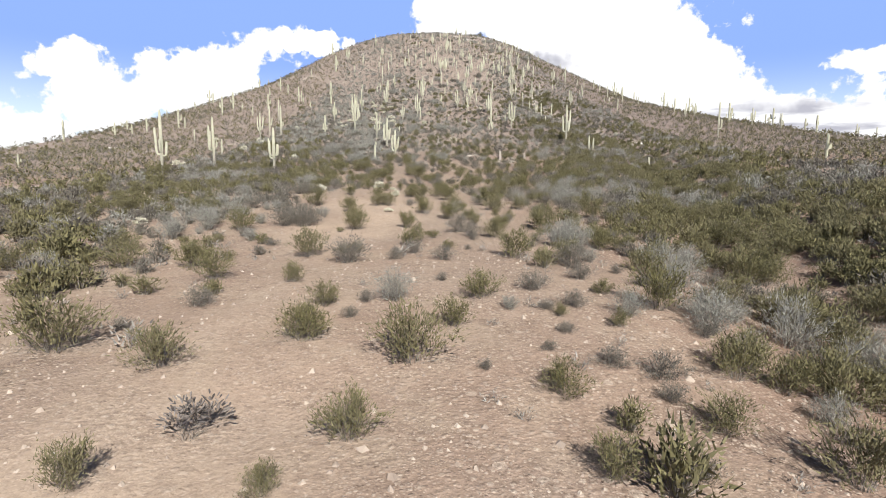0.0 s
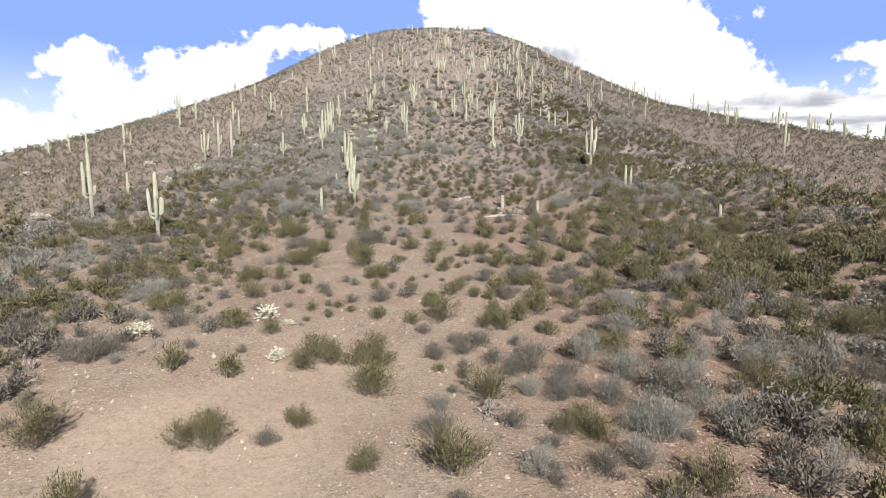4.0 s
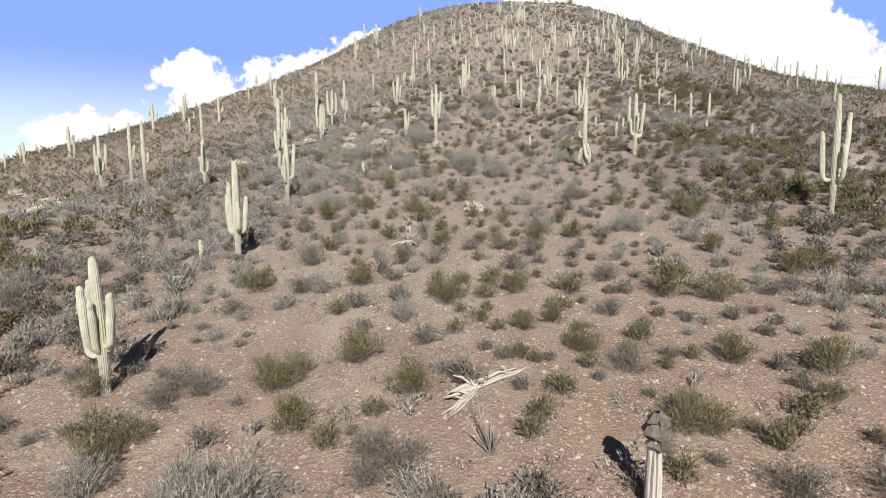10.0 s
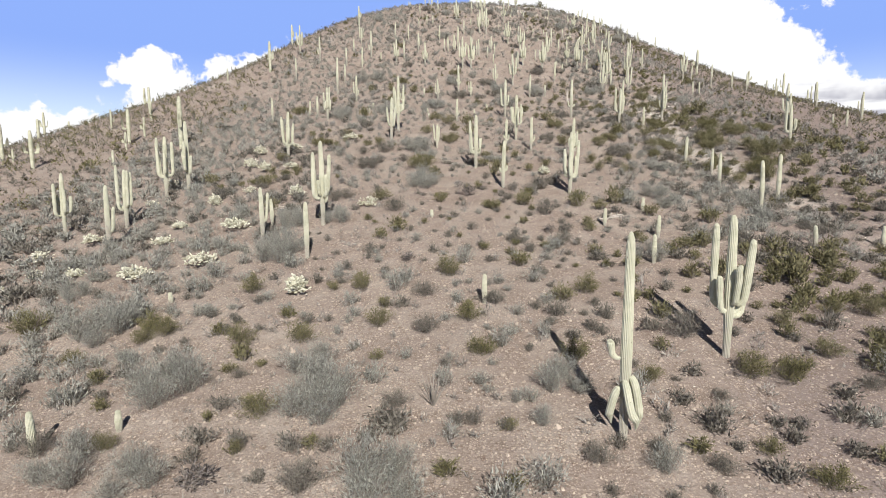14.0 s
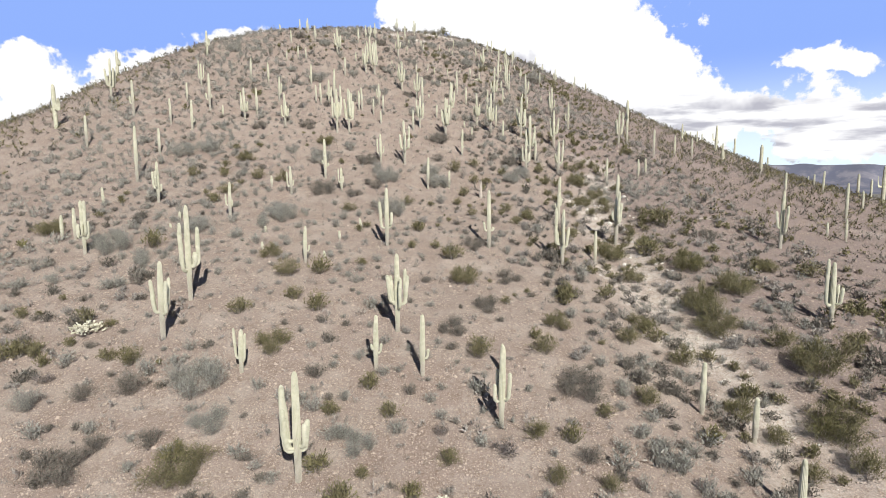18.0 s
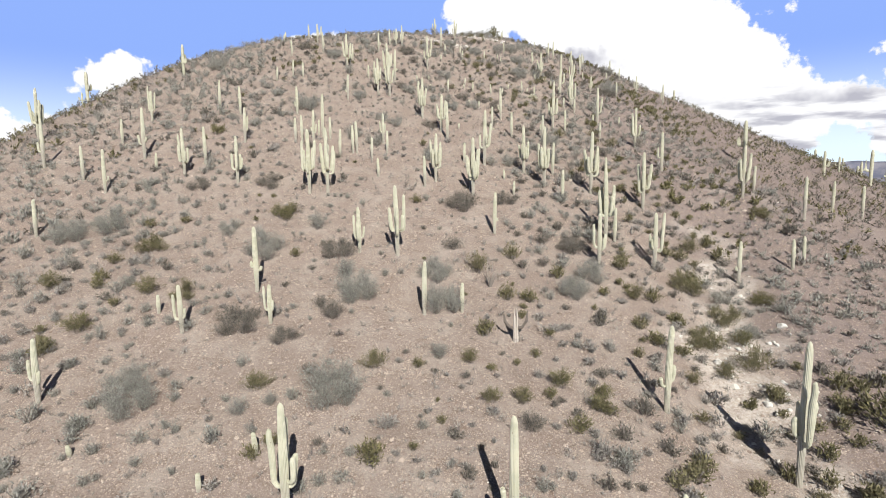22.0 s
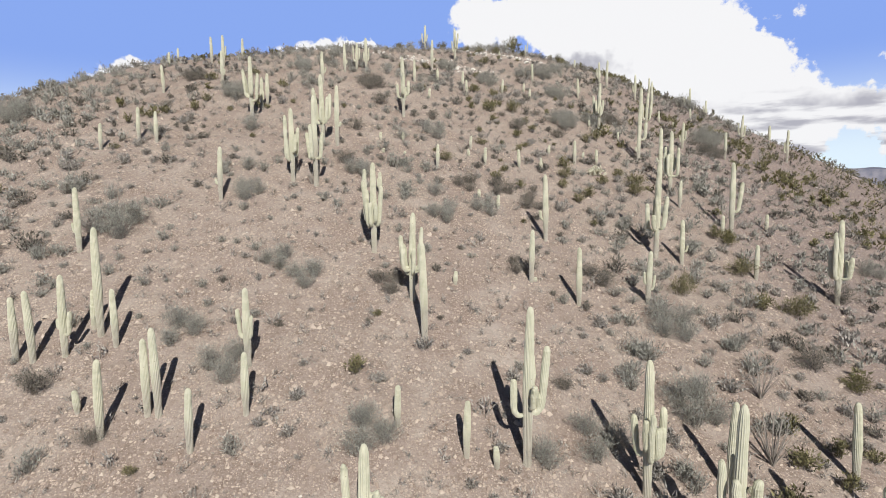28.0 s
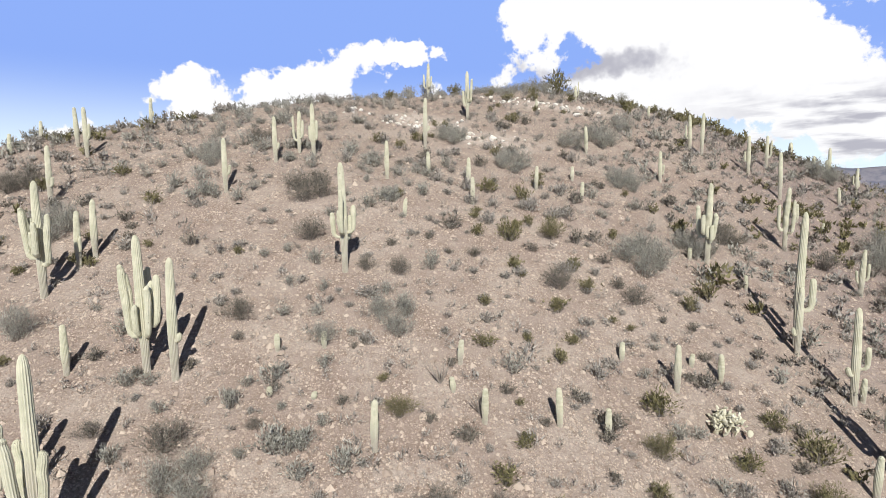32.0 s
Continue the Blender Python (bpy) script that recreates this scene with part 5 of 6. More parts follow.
shrub("sage", -0.5, 139.0, 3.4); shrub("sage", 19.4, 251.1, 3.4); shrub("sage", 10.4, 109.9, 1.1); shrub("creosote", 4.3, 12.7, 0.6)
shrub("bursage", -2.3, 13.2, 0.6); shrub("bursage", 6.7, 60.1, 1.2); shrub("sage", 14.7, 202.6, 1.3); ocotillo(1.9, 218.8, 1.4)
shrub("bursage", 6.9, 36.3, 1.4); shrub("creosote", 17.4, 175.0, 1.5); shrub("creosote", 0.8, 101.1, 1.6); shrub("creosote", 4.2, 40.2, 1.7)
shrub("creosote", 21.7, 119.7, 1.7); shrub("creosote", -15.4, 116.7, 1.8); shrub("sage", -1.1, 146.7, 1.8); shrub("creosote", 20.4, 88.8, 1.8)
shrub("sage", 4.1, 210.2, 1.9); shrub("sage", -19.2, 83.0, 1.9); shrub("bursage", -7.2, 67.9, 1.9); shrub("sage", 2.4, 211.1, 1.9)
shrub("bursage", -5.9, 149.4, 2.0); shrub("bursage", 14.5, 213.7, 2.1); shrub("creosote", 32.5, 185.7, 2.1); shrub("sage", -15.7, 189.5, 2.8)
shrub("creosote", 4.7, 15.4, 0.8); shrub("sage", -2.0, 90.2, 0.9); shrub("bursage", 2.8, 93.4, 1.0); shrub("creosote", -4.8, 46.1, 1.1)
shrub("bursage", 12.0, 110.0, 1.1); shrub("creosote", 9.1, 58.8, 1.1); shrub("creosote", 1.8, 97.7, 1.3); shrub("creosote", -3.8, 60.3, 1.4)
cholla(0.6, 51.0, 1.4, True); shrub("creosote", 11.3, 81.5, 1.4); shrub("creosote", 2.5, 24.9, 1.4); shrub("creosote", 5.8, 64.1, 1.5)
shrub("bursage", 4.9, 53.9, 1.5); shrub("bursage", 0.9, 27.0, 1.6); shrub("creosote", -10.4, 27.7, 1.7); cholla(-0.7, 65.1, 1.7, True)
shrub("sage", 5.8, 145.3, 1.7); shrub("bursage", 14.0, 105.2, 1.7); shrub("creosote", 12.4, 86.4, 1.8); cholla(21.1, 227.8, 1.8)
shrub("bursage", 4.6, 179.7, 1.9); shrub("creosote", -10.0, 177.8, 1.9); shrub("creosote", -6.3, 86.4, 2.0); shrub("creosote", 25.2, 148.7, 2.1)
shrub("creosote", 23.9, 75.2, 2.1); shrub("creosote", -5.4, 181.1, 2.1); shrub("sage", 13.8, 125.0, 2.1); ocotillo(14.1, 184.1, 2.1)
cholla(-14.4, 122.6, 2.2); shrub("sage", 21.1, 185.8, 2.2); shrub("sage", 19.7, 114.1, 2.3); shrub("bursage", 10.6, 154.3, 2.4)
shrub("creosote", 21.8, 78.8, 2.4); shrub("creosote", -10.6, 186.7, 2.6); shrub("creosote", 30.4, 164.4, 3.2); shrub("creosote", 11.9, 160.8, 2.8)
shrub("bursage", 2.6, 117.1, 1.5); shrub("bursage", 3.8, 66.1, 1.6); shrub("creosote", -5.2, 105.2, 1.8); shrub("creosote", -2.1, 191.2, 2.6)
shrub("creosote", -1.1, 23.7, 1.3); shrub("creosote", 7.8, 175.6, 1.5); shrub("creosote", -2.6, 116.2, 1.5); shrub("creosote", -5.1, 116.1, 1.5)
shrub("sage", 38.4, 258.3, 3.4); shrub("creosote", 3.8, 30.9, 0.9); shrub("bursage", 13.1, 48.7, 1.0); shrub("bursage", 18.2, 113.9, 1.1)
ocotillo(-16.4, 39.5, 1.4); shrub("bursage", 8.2, 84.6, 1.4); shrub("creosote", 28.5, 208.9, 1.4); shrub("creosote", 29.1, 181.1, 1.6)
shrub("creosote", -0.1, 43.4, 2.4); shrub("creosote", 3.0, 13.4, 0.5); shrub("creosote", 11.7, 92.3, 0.7); shrub("sage", -4.6, 92.4, 0.9)
shrub("bursage", 12.7, 96.7, 1.0); shrub("creosote", -0.5, 58.1, 1.0); shrub("bursage", 7.0, 97.4, 1.1); shrub("creosote", 10.3, 99.5, 1.2)
shrub("creosote", 13.9, 173.6, 1.2); shrub("creosote", 17.9, 115.9, 1.3); shrub("bursage", 1.4, 25.3, 1.3); shrub("creosote", 11.3, 53.7, 1.3)
shrub("creosote", 7.0, 81.7, 1.3); shrub("creosote", 18.4, 65.5, 1.3); shrub("creosote", 5.0, 115.4, 1.3); shrub("bursage", -11.9, 52.6, 1.4)
shrub("bursage", 11.2, 103.1, 1.4); shrub("bursage", 7.1, 65.7, 1.4); shrub("bursage", 13.5, 67.4, 1.4); shrub("creosote", -6.4, 64.6, 1.5)
shrub("bursage", 15.8, 144.3, 1.5); shrub("bursage", -3.3, 145.9, 1.5); shrub("creosote", 5.7, 56.9, 1.5); shrub("creosote", 26.0, 144.4, 1.5)
shrub("sage", -4.3, 224.4, 1.5); shrub("creosote", -17.8, 55.0, 1.5); shrub("creosote", 6.9, 86.7, 1.6); shrub("creosote", 21.4, 59.8, 1.6)
shrub("creosote", -16.8, 65.9, 1.6); shrub("bursage", 2.9, 227.3, 1.6); shrub("creosote", 25.9, 146.8, 1.7); shrub("creosote", -1.7, 86.9, 1.7)
shrub("creosote", 16.8, 71.6, 1.7); shrub("creosote", 19.9, 148.1, 1.7); shrub("sage", -16.5, 120.6, 1.8); shrub("creosote", 29.0, 214.5, 1.8)
shrub("bursage", -16.6, 68.3, 1.8); shrub("creosote", 18.4, 62.9, 1.8); shrub("bursage", -15.3, 45.8, 1.8); shrub("bursage", 15.5, 233.0, 1.9)
shrub("creosote", 13.3, 185.7, 1.9); cholla(-10.9, 154.6, 2.0); shrub("creosote", 19.0, 48.5, 2.0); shrub("creosote", 17.2, 155.1, 2.1)
shrub("creosote", 28.2, 221.9, 2.2); shrub("bursage", 15.2, 160.9, 2.4); shrub("bursage", 15.6, 195.5, 2.5); shrub("bursage", -11.2, 195.2, 2.7)
shrub("sage", -10.2, 169.6, 2.9); shrub("creosote", 25.3, 168.1, 2.9); shrub("bursage", 8.3, 47.4, 0.9); shrub("bursage", -1.1, 20.9, 1.0)
shrub("bursage", -0.4, 201.6, 1.1); shrub("creosote", 3.7, 97.5, 1.1); ocotillo(-9.0, 76.8, 1.1); shrub("bursage", 2.2, 112.3, 1.2)
shrub("sage", 9.5, 219.8, 1.2); shrub("creosote", 15.4, 173.6, 1.2); shrub("sage", -2.3, 219.2, 1.2); shrub("creosote", 19.4, 174.4, 1.2)
shrub("creosote", 8.6, 115.2, 1.3); shrub("bursage", -10.6, 79.4, 1.3); shrub("creosote", -10.6, 61.6, 1.3); shrub("bursage", 2.5, 38.4, 1.4)
shrub("creosote", -1.0, 101.1, 1.4); shrub("creosote", 27.0, 178.3, 1.4); shrub("bursage", 15.0, 57.2, 1.5); shrub("bursage", -5.6, 145.8, 1.5)
cholla(12.1, 144.8, 1.5, True); shrub("bursage", 0.6, 103.6, 1.5); shrub("creosote", 4.8, 86.5, 1.6); shrub("sage", -10.4, 148.6, 1.6)
shrub("bursage", -4.1, 86.0, 1.6); shrub("bursage", -8.1, 149.2, 1.7); shrub("creosote", -4.3, 68.7, 1.7); shrub("creosote", 12.0, 151.8, 1.9)
shrub("bursage", 33.0, 217.4, 1.9); shrub("bursage", 3.8, 232.4, 1.9); shrub("creosote", 33.6, 151.9, 2.0); shrub("creosote", 24.3, 153.0, 2.0)
shrub("creosote", 30.4, 153.2, 2.0); shrub("bursage", -20.6, 64.4, 2.1); shrub("bursage", 13.0, 156.9, 2.2); shrub("creosote", 23.2, 156.5, 2.2)
cholla(-12.3, 130.1, 2.3); shrub("sage", 12.9, 243.8, 2.5); shrub("sage", 20.2, 245.1, 2.5); shrub("bursage", -5.2, 195.9, 2.7)
cholla(-10.4, 136.6, 2.7); shrub("creosote", 37.0, 164.9, 2.8); shrub("creosote", -22.0, 169.7, 2.8); shrub("creosote", -32.9, 63.1, 2.9)
shrub("bursage", 13.4, 49.6, 1.0); shrub("creosote", -3.6, 95.3, 1.1); shrub("creosote", 23.5, 225.4, 1.4); shrub("creosote", -7.0, 54.6, 1.4)
shrub("sage", 35.4, 243.6, 3.4); shrub("bursage", -1.7, 19.7, 0.8); shrub("creosote", 3.5, 52.5, 1.1); shrub("creosote", 1.2, 63.8, 1.2)
shrub("creosote", 0.5, 117.5, 1.3); shrub("creosote", 14.3, 71.3, 1.5); shrub("creosote", 16.5, 67.8, 1.3); shrub("creosote", -4.0, 65.5, 1.4)
shrub("creosote", 15.4, 60.5, 0.8); shrub("bursage", -5.6, 95.0, 0.9); shrub("bursage", 15.2, 66.4, 1.1); shrub("creosote", 9.9, 224.9, 1.2)
shrub("creosote", 20.0, 119.5, 1.2); shrub("creosote", 4.4, 118.1, 1.2); ocotillo(11.0, 226.5, 1.3); shrub("creosote", 11.4, 43.0, 1.4)
shrub("creosote", -7.9, 181.5, 1.6); shrub("bursage", 11.5, 188.1, 1.8); shrub("sage", -6.0, 189.3, 1.9); shrub("bursage", -3.2, 241.4, 2.1)
shrub("creosote", 25.6, 163.9, 2.2); shrub("bursage", 13.3, 166.3, 2.3); shrub("creosote", -3.0, 90.5, 0.6); shrub("creosote", 10.4, 92.6, 0.6)
shrub("creosote", 8.8, 92.8, 0.7); shrub("sage", -3.6, 92.7, 0.8); shrub("bursage", 3.4, 94.5, 0.8); shrub("bursage", 9.4, 48.5, 0.8)
shrub("creosote", 13.6, 110.8, 0.8); cholla(-4.4, 47.4, 0.8); shrub("bursage", 10.8, 49.5, 0.9); shrub("creosote", -6.6, 109.8, 0.9)
shrub("sage", 7.1, 111.5, 0.9); shrub("creosote", 12.9, 79.4, 0.9); shrub("creosote", 11.1, 98.6, 0.9); shrub("creosote", 4.9, 50.5, 0.9)
shrub("bursage", 13.1, 113.2, 0.9); shrub("creosote", 11.0, 114.0, 1.0); shrub("creosote", 0.8, 36.5, 1.0); shrub("creosote", 19.0, 222.7, 1.0)
shrub("bursage", -8.6, 79.1, 1.1); shrub("creosote", 19.9, 223.7, 1.1); shrub("creosote", 16.1, 142.7, 1.1); shrub("creosote", 5.2, 83.0, 1.1)
shrub("bursage", 4.8, 38.5, 1.1); shrub("bursage", 4.6, 174.8, 1.1); shrub("creosote", -11.5, 114.5, 1.1); shrub("creosote", 24.9, 177.4, 1.1)
shrub("creosote", 14.2, 143.2, 1.2); shrub("creosote", -1.6, 38.9, 1.2); shrub("creosote", 17.6, 118.4, 1.2); shrub("creosote", 12.9, 176.7, 1.2)
shrub("creosote", 18.5, 225.7, 1.2); shrub("creosote", 9.7, 144.4, 1.2); shrub("sage", 0.9, 83.5, 1.2); ocotillo(12.5, 225.7, 1.2)
shrub("creosote", 2.6, 56.2, 1.2); shrub("bursage", 20.0, 40.7, 1.3); shrub("bursage", 14.5, 87.1, 1.3); shrub("creosote", 13.8, 145.8, 1.3)
shrub("bursage", -6.1, 84.1, 1.3); shrub("sage", -15.3, 41.9, 1.3); shrub("creosote", 18.9, 70.7, 1.3); shrub("creosote", 9.8, 120.7, 1.3)
shrub("bursage", 2.1, 120.4, 1.4); shrub("creosote", -6.5, 120.5, 1.4); shrub("bursage", 3.6, 180.7, 1.4); shrub("creosote", 3.0, 122.5, 1.5)
shrub("creosote", 23.5, 183.8, 1.5); shrub("creosote", 23.0, 214.2, 1.5); shrub("bursage", 3.1, 150.5, 1.5); shrub("creosote", -6.9, 151.6, 1.5)
shrub("creosote", 13.8, 92.0, 1.5); shrub("bursage", 18.9, 233.2, 1.6); shrub("bursage", -15.9, 88.2, 1.6); shrub("sage", 4.4, 183.9, 1.6)
shrub("creosote", -19.1, 47.3, 1.6); shrub("creosote", 15.7, 152.2, 1.6); shrub("creosote", -14.8, 181.9, 1.6); shrub("creosote", 27.6, 218.0, 1.7)
shrub("creosote", 21.3, 154.0, 1.7); shrub("creosote", 15.3, 236.6, 1.7); shrub("bursage", 16.6, 79.2, 1.8); cholla(-23.6, 126.7, 1.8)
shrub("sage", 37.6, 222.0, 1.8); cholla(-16.1, 127.9, 1.8); shrub("creosote", 30.2, 192.6, 1.9); shrub("creosote", 19.6, 81.6, 1.9)
shrub("sage", -4.4, 237.4, 1.9); cholla(-21.8, 128.9, 1.9); shrub("creosote", -27.0, 66.7, 1.9); shrub("creosote", -0.6, 161.2, 2.0)
shrub("creosote", 39.2, 199.8, 2.2); shrub("creosote", -2.6, 164.5, 2.2); shrub("bursage", 2.2, 75.9, 2.2); shrub("creosote", 25.8, 61.3, 2.3)
cholla(-36.0, 74.1, 2.4); shrub("bursage", 25.3, 241.7, 2.8); shrub("creosote", -12.8, 77.2, 1.0); shrub("sage", 2.1, 172.0, 1.0)
shrub("bursage", 9.6, 221.4, 1.0); shrub("bursage", 15.7, 206.1, 1.1); shrub("bursage", 0.9, 221.8, 1.1); shrub("creosote", 6.2, 83.8, 1.2)
shrub("creosote", -15.8, 62.5, 1.2); shrub("creosote", 17.8, 58.2, 1.3); shrub("creosote", -1.1, 120.9, 1.4); shrub("creosote", -5.3, 53.5, 1.1)
shrub("bursage", -2.3, 66.9, 1.2); shrub("creosote", -5.1, 42.2, 1.2); shrub("sage", 6.4, 227.0, 1.2); shrub("creosote", 6.8, 124.0, 1.4)
shrub("bursage", 8.3, 231.5, 1.4); shrub("creosote", 2.1, 156.9, 1.6); cholla(-19.2, 150.5, 2.7); shrub("creosote", 6.2, 108.8, 0.7)
shrub("sage", 11.2, 176.9, 1.1); shrub("creosote", 15.4, 145.5, 1.1); shrub("creosote", 23.0, 228.3, 1.2); shrub("creosote", -12.0, 56.7, 1.2)
shrub("creosote", -7.2, 42.5, 1.2); shrub("creosote", 15.2, 182.7, 1.3); cholla(-10.4, 45.9, 1.4); shrub("creosote", 16.0, 126.3, 1.4)
cholla(-18.9, 123.7, 1.5); shrub("creosote", 15.8, 187.8, 1.5); shrub("creosote", -2.5, 156.2, 1.6); shrub("creosote", 36.0, 153.9, 1.6)
shrub("creosote", 1.5, 161.8, 1.8); cholla(-16.5, 135.6, 2.0); cholla(-3.8, 43.6, 1.2); shrub("creosote", 10.6, 47.6, 0.6)
shrub("creosote", 18.1, 224.2, 0.9); cholla(-15.5, 27.7, 0.9); shrub("creosote", 5.5, 103.6, 1.0); shrub("creosote", -1.7, 83.9, 1.0)
shrub("creosote", 23.0, 181.0, 1.1); shrub("creosote", -13.7, 42.3, 1.1); shrub("creosote", 17.4, 147.2, 1.1); shrub("creosote", -13.2, 67.6, 1.1)
shrub("creosote", 6.0, 149.5, 1.2); shrub("creosote", 16.5, 182.5, 1.2); shrub("creosote", -4.7, 71.0, 1.2); cholla(0.6, 124.2, 1.2, True)
shrub("creosote", -21.4, 60.7, 1.3); shrub("creosote", 23.5, 187.7, 1.3); shrub("bursage", 17.9, 187.1, 1.3); shrub("creosote", -25.3, 62.8, 1.4)
ocotillo(4.6, 76.6, 1.4); shrub("creosote", 28.7, 190.7, 1.4); shrub("creosote", 0.4, 158.1, 1.5); shrub("creosote", 21.8, 159.6, 1.6)
cholla(-4.0, 134.0, 1.7); shrub("creosote", -3.3, 135.4, 1.7); shrub("creosote", 11.3, 164.2, 1.8); shrub("creosote", -12.3, 166.5, 1.8)
shrub("creosote", 1.8, 96.4, 0.7); shrub("bursage", 6.4, 51.5, 0.8); shrub("sage", 3.4, 172.6, 0.8); shrub("bursage", -4.0, 113.7, 0.8)
shrub("bursage", -6.5, 52.0, 0.9); shrub("bursage", -2.3, 38.0, 0.9); shrub("creosote", 21.3, 226.2, 1.0); cholla(9.4, 146.2, 1.0, True)
shrub("creosote", -19.8, 30.4, 1.1); cholla(14.0, 179.7, 1.1, True); shrub("creosote", 7.1, 147.4, 1.1); shrub("creosote", -0.3, 68.9, 1.1)
shrub("creosote", -14.4, 85.0, 1.1); cholla(-10.8, 150.6, 1.2, True); shrub("creosote", 24.7, 184.0, 1.2); shrub("bursage", -12.1, 227.1, 1.2)
shrub("creosote", 27.2, 214.5, 1.2); shrub("creosote", -8.4, 152.2, 1.2); shrub("creosote", 12.5, 46.8, 1.3); cholla(-21.9, 124.0, 1.3)
shrub("creosote", 13.1, 235.6, 1.4); shrub("bursage", 18.2, 190.3, 1.5); shrub("bursage", 20.3, 70.0, 1.5); shrub("sage", 0.9, 189.7, 1.5)
shrub("creosote", -21.6, 54.1, 1.6); cholla(-16.8, 131.0, 1.6); cholla(-21.7, 79.2, 1.7); shrub("creosote", 24.0, 227.3, 1.7)
cholla(-15.8, 143.9, 2.1); shrub("bursage", 36.0, 172.0, 2.1); shrub("creosote", 4.2, 147.7, 1.1); cholla(-3.4, 34.4, 0.7)
shrub("creosote", 22.2, 178.3, 0.8); cholla(5.3, 178.0, 0.9, True); shrub("bursage", 6.8, 231.2, 1.1); shrub("creosote", -11.5, 181.9, 1.1)
cholla(8.8, 128.9, 1.2, True); cholla(-34.3, 103.1, 2.4); shrub("creosote", 7.4, 63.1, 0.7); shrub("creosote", 10.1, 176.0, 0.8)
shrub("creosote", -12.4, 184.9, 1.2); cholla(9.5, 141.9, 1.7); cholla(-34.4, 94.9, 2.1); shrub("bursage", 14.4, 40.2, 0.7)
cholla(-46.5, 112.4, 2.4); shrub("bursage", 3.8, 219.3, 0.6); shrub("creosote", -11.7, 152.0, 0.9); shrub("creosote", 18.8, 227.5, 1.3)
cholla(-22.4, 136.3, 1.4); shrub("creosote", 8.8, 169.6, 1.5); cholla(-13.9, 144.6, 1.6); shrub("creosote", 1.5, 200.7, 0.5)
shrub("creosote", -11.7, 24.3, 0.6); shrub("bursage", -5.1, 51.9, 0.6); shrub("creosote", -9.4, 180.3, 0.9); shrub("bursage", 11.5, 233.7, 1.0)
shrub("creosote", 0.2, 186.2, 1.0); cholla(-22.2, 75.6, 1.1); shrub("creosote", -0.1, 70.3, 1.2); shrub("creosote", -12.6, 189.8, 1.2)
shrub("creosote", 8.1, 194.3, 1.2); cholla(-23.7, 141.3, 1.5); shrub("creosote", -10.1, 24.3, 0.6); cholla(-20.8, 38.5, 1.0)
shrub("creosote", -8.9, 25.4, 0.5); shrub("bursage", -4.3, 52.7, 0.5); shrub("bursage", 0.5, 53.4, 0.6); shrub("creosote", 4.4, 163.2, 1.1)
shrub("creosote", 10.1, 166.2, 1.1); shrub("creosote", -5.2, 27.3, 0.5); shrub("creosote", -10.0, 190.4, 0.9); shrub("creosote", 10.1, 72.6, 1.4)
shrub("bursage", 2.9, 70.1, 1.8); shrub("bursage", 4.2, 69.7, 1.3); shrub("bursage", 7.0, 70.2, 1.2); shrub("bursage", 8.0, 70.5, 1.5)
cholla(10.0, 70.8, 1.1, True); cholla(11.0, 70.5, 1.4, True); shrub("bursage", 5.6, 69.6, 1.3); shrub("bursage", 8.5, 88.0, 1.6)
cholla(-35.1, 105.4, 2.0); cholla(-25.3, 118.1, 2.3); cholla(35.6, 113.4, 1.6); shrub("sage", 4.8, 100.4, 1.7)
shrub("bursage", 7.5, 99.6, 1.8); shrub("bursage", 14.7, 102.9, 1.1); ocotillo(-2.1, 106.6, 1.3); shrub("bursage", 11.2, 106.8, 1.0)
shrub("bursage", 15.9, 105.6, 1.1); shrub("bursage", -11.1, 104.8, 1.5); shrub("bursage", -14.1, 110.2, 2.2); shrub("bursage", -4.4, 103.3, 1.1)
shrub("bursage", -7.2, 103.7, 1.2); cholla(-22.2, 121.6, 1.6); cholla(-25.9, 120.0, 1.5); cholla(-18.4, 145.6, 3.4)
cholla(-32.7, 123.8, 1.7); shrub("creosote", 16.6, 122.7, 1.5); shrub("bursage", 25.2, 130.9, 2.3); cholla(-15.9, 150.8, 2.4)
cholla(-15.0, 138.1, 1.4); shrub("bursage", -6.6, 135.9, 2.3); shrub("bursage", -1.8, 132.8, 2.0); shrub("creosote", 13.6, 134.0, 1.6)
shrub("creosote", 11.0, 133.4, 1.6); shrub("sage", 17.0, 136.1, 2.3); shrub("creosote", 15.6, 132.0, 1.3); shrub("creosote", 18.9, 130.9, 1.6)
shrub("bursage", 19.6, 134.0, 1.2); shrub("creosote", 7.3, 133.6, 1.6); shrub("bursage", 8.7, 131.8, 1.7); cholla(3.3, 136.1, 2.0, True)
shrub("sage", -8.5, 130.8, 2.4); shrub("sage", -5.5, 131.0, 2.3); shrub("creosote", 32.7, 173.8, 2.9); shrub("creosote", 28.4, 167.8, 2.6)
shrub("creosote", 40.1, 163.7, 2.4); shrub("creosote", 8.2, 166.2, 0.9); shrub("creosote", 3.7, 169.6, 0.9); shrub("bursage", 15.7, 171.9, 1.6)
shrub("sage", 8.7, 246.2, 2.4); shrub("sage", 23.0, 238.9, 2.5); shrub("bursage", 5.5, 223.3, 0.7); shrub("bursage", 30.7, 241.5, 1.9)

prickly_pear(1.7, 99.0, 1.5); prickly_pear(21.2, 227.7, 1.6)

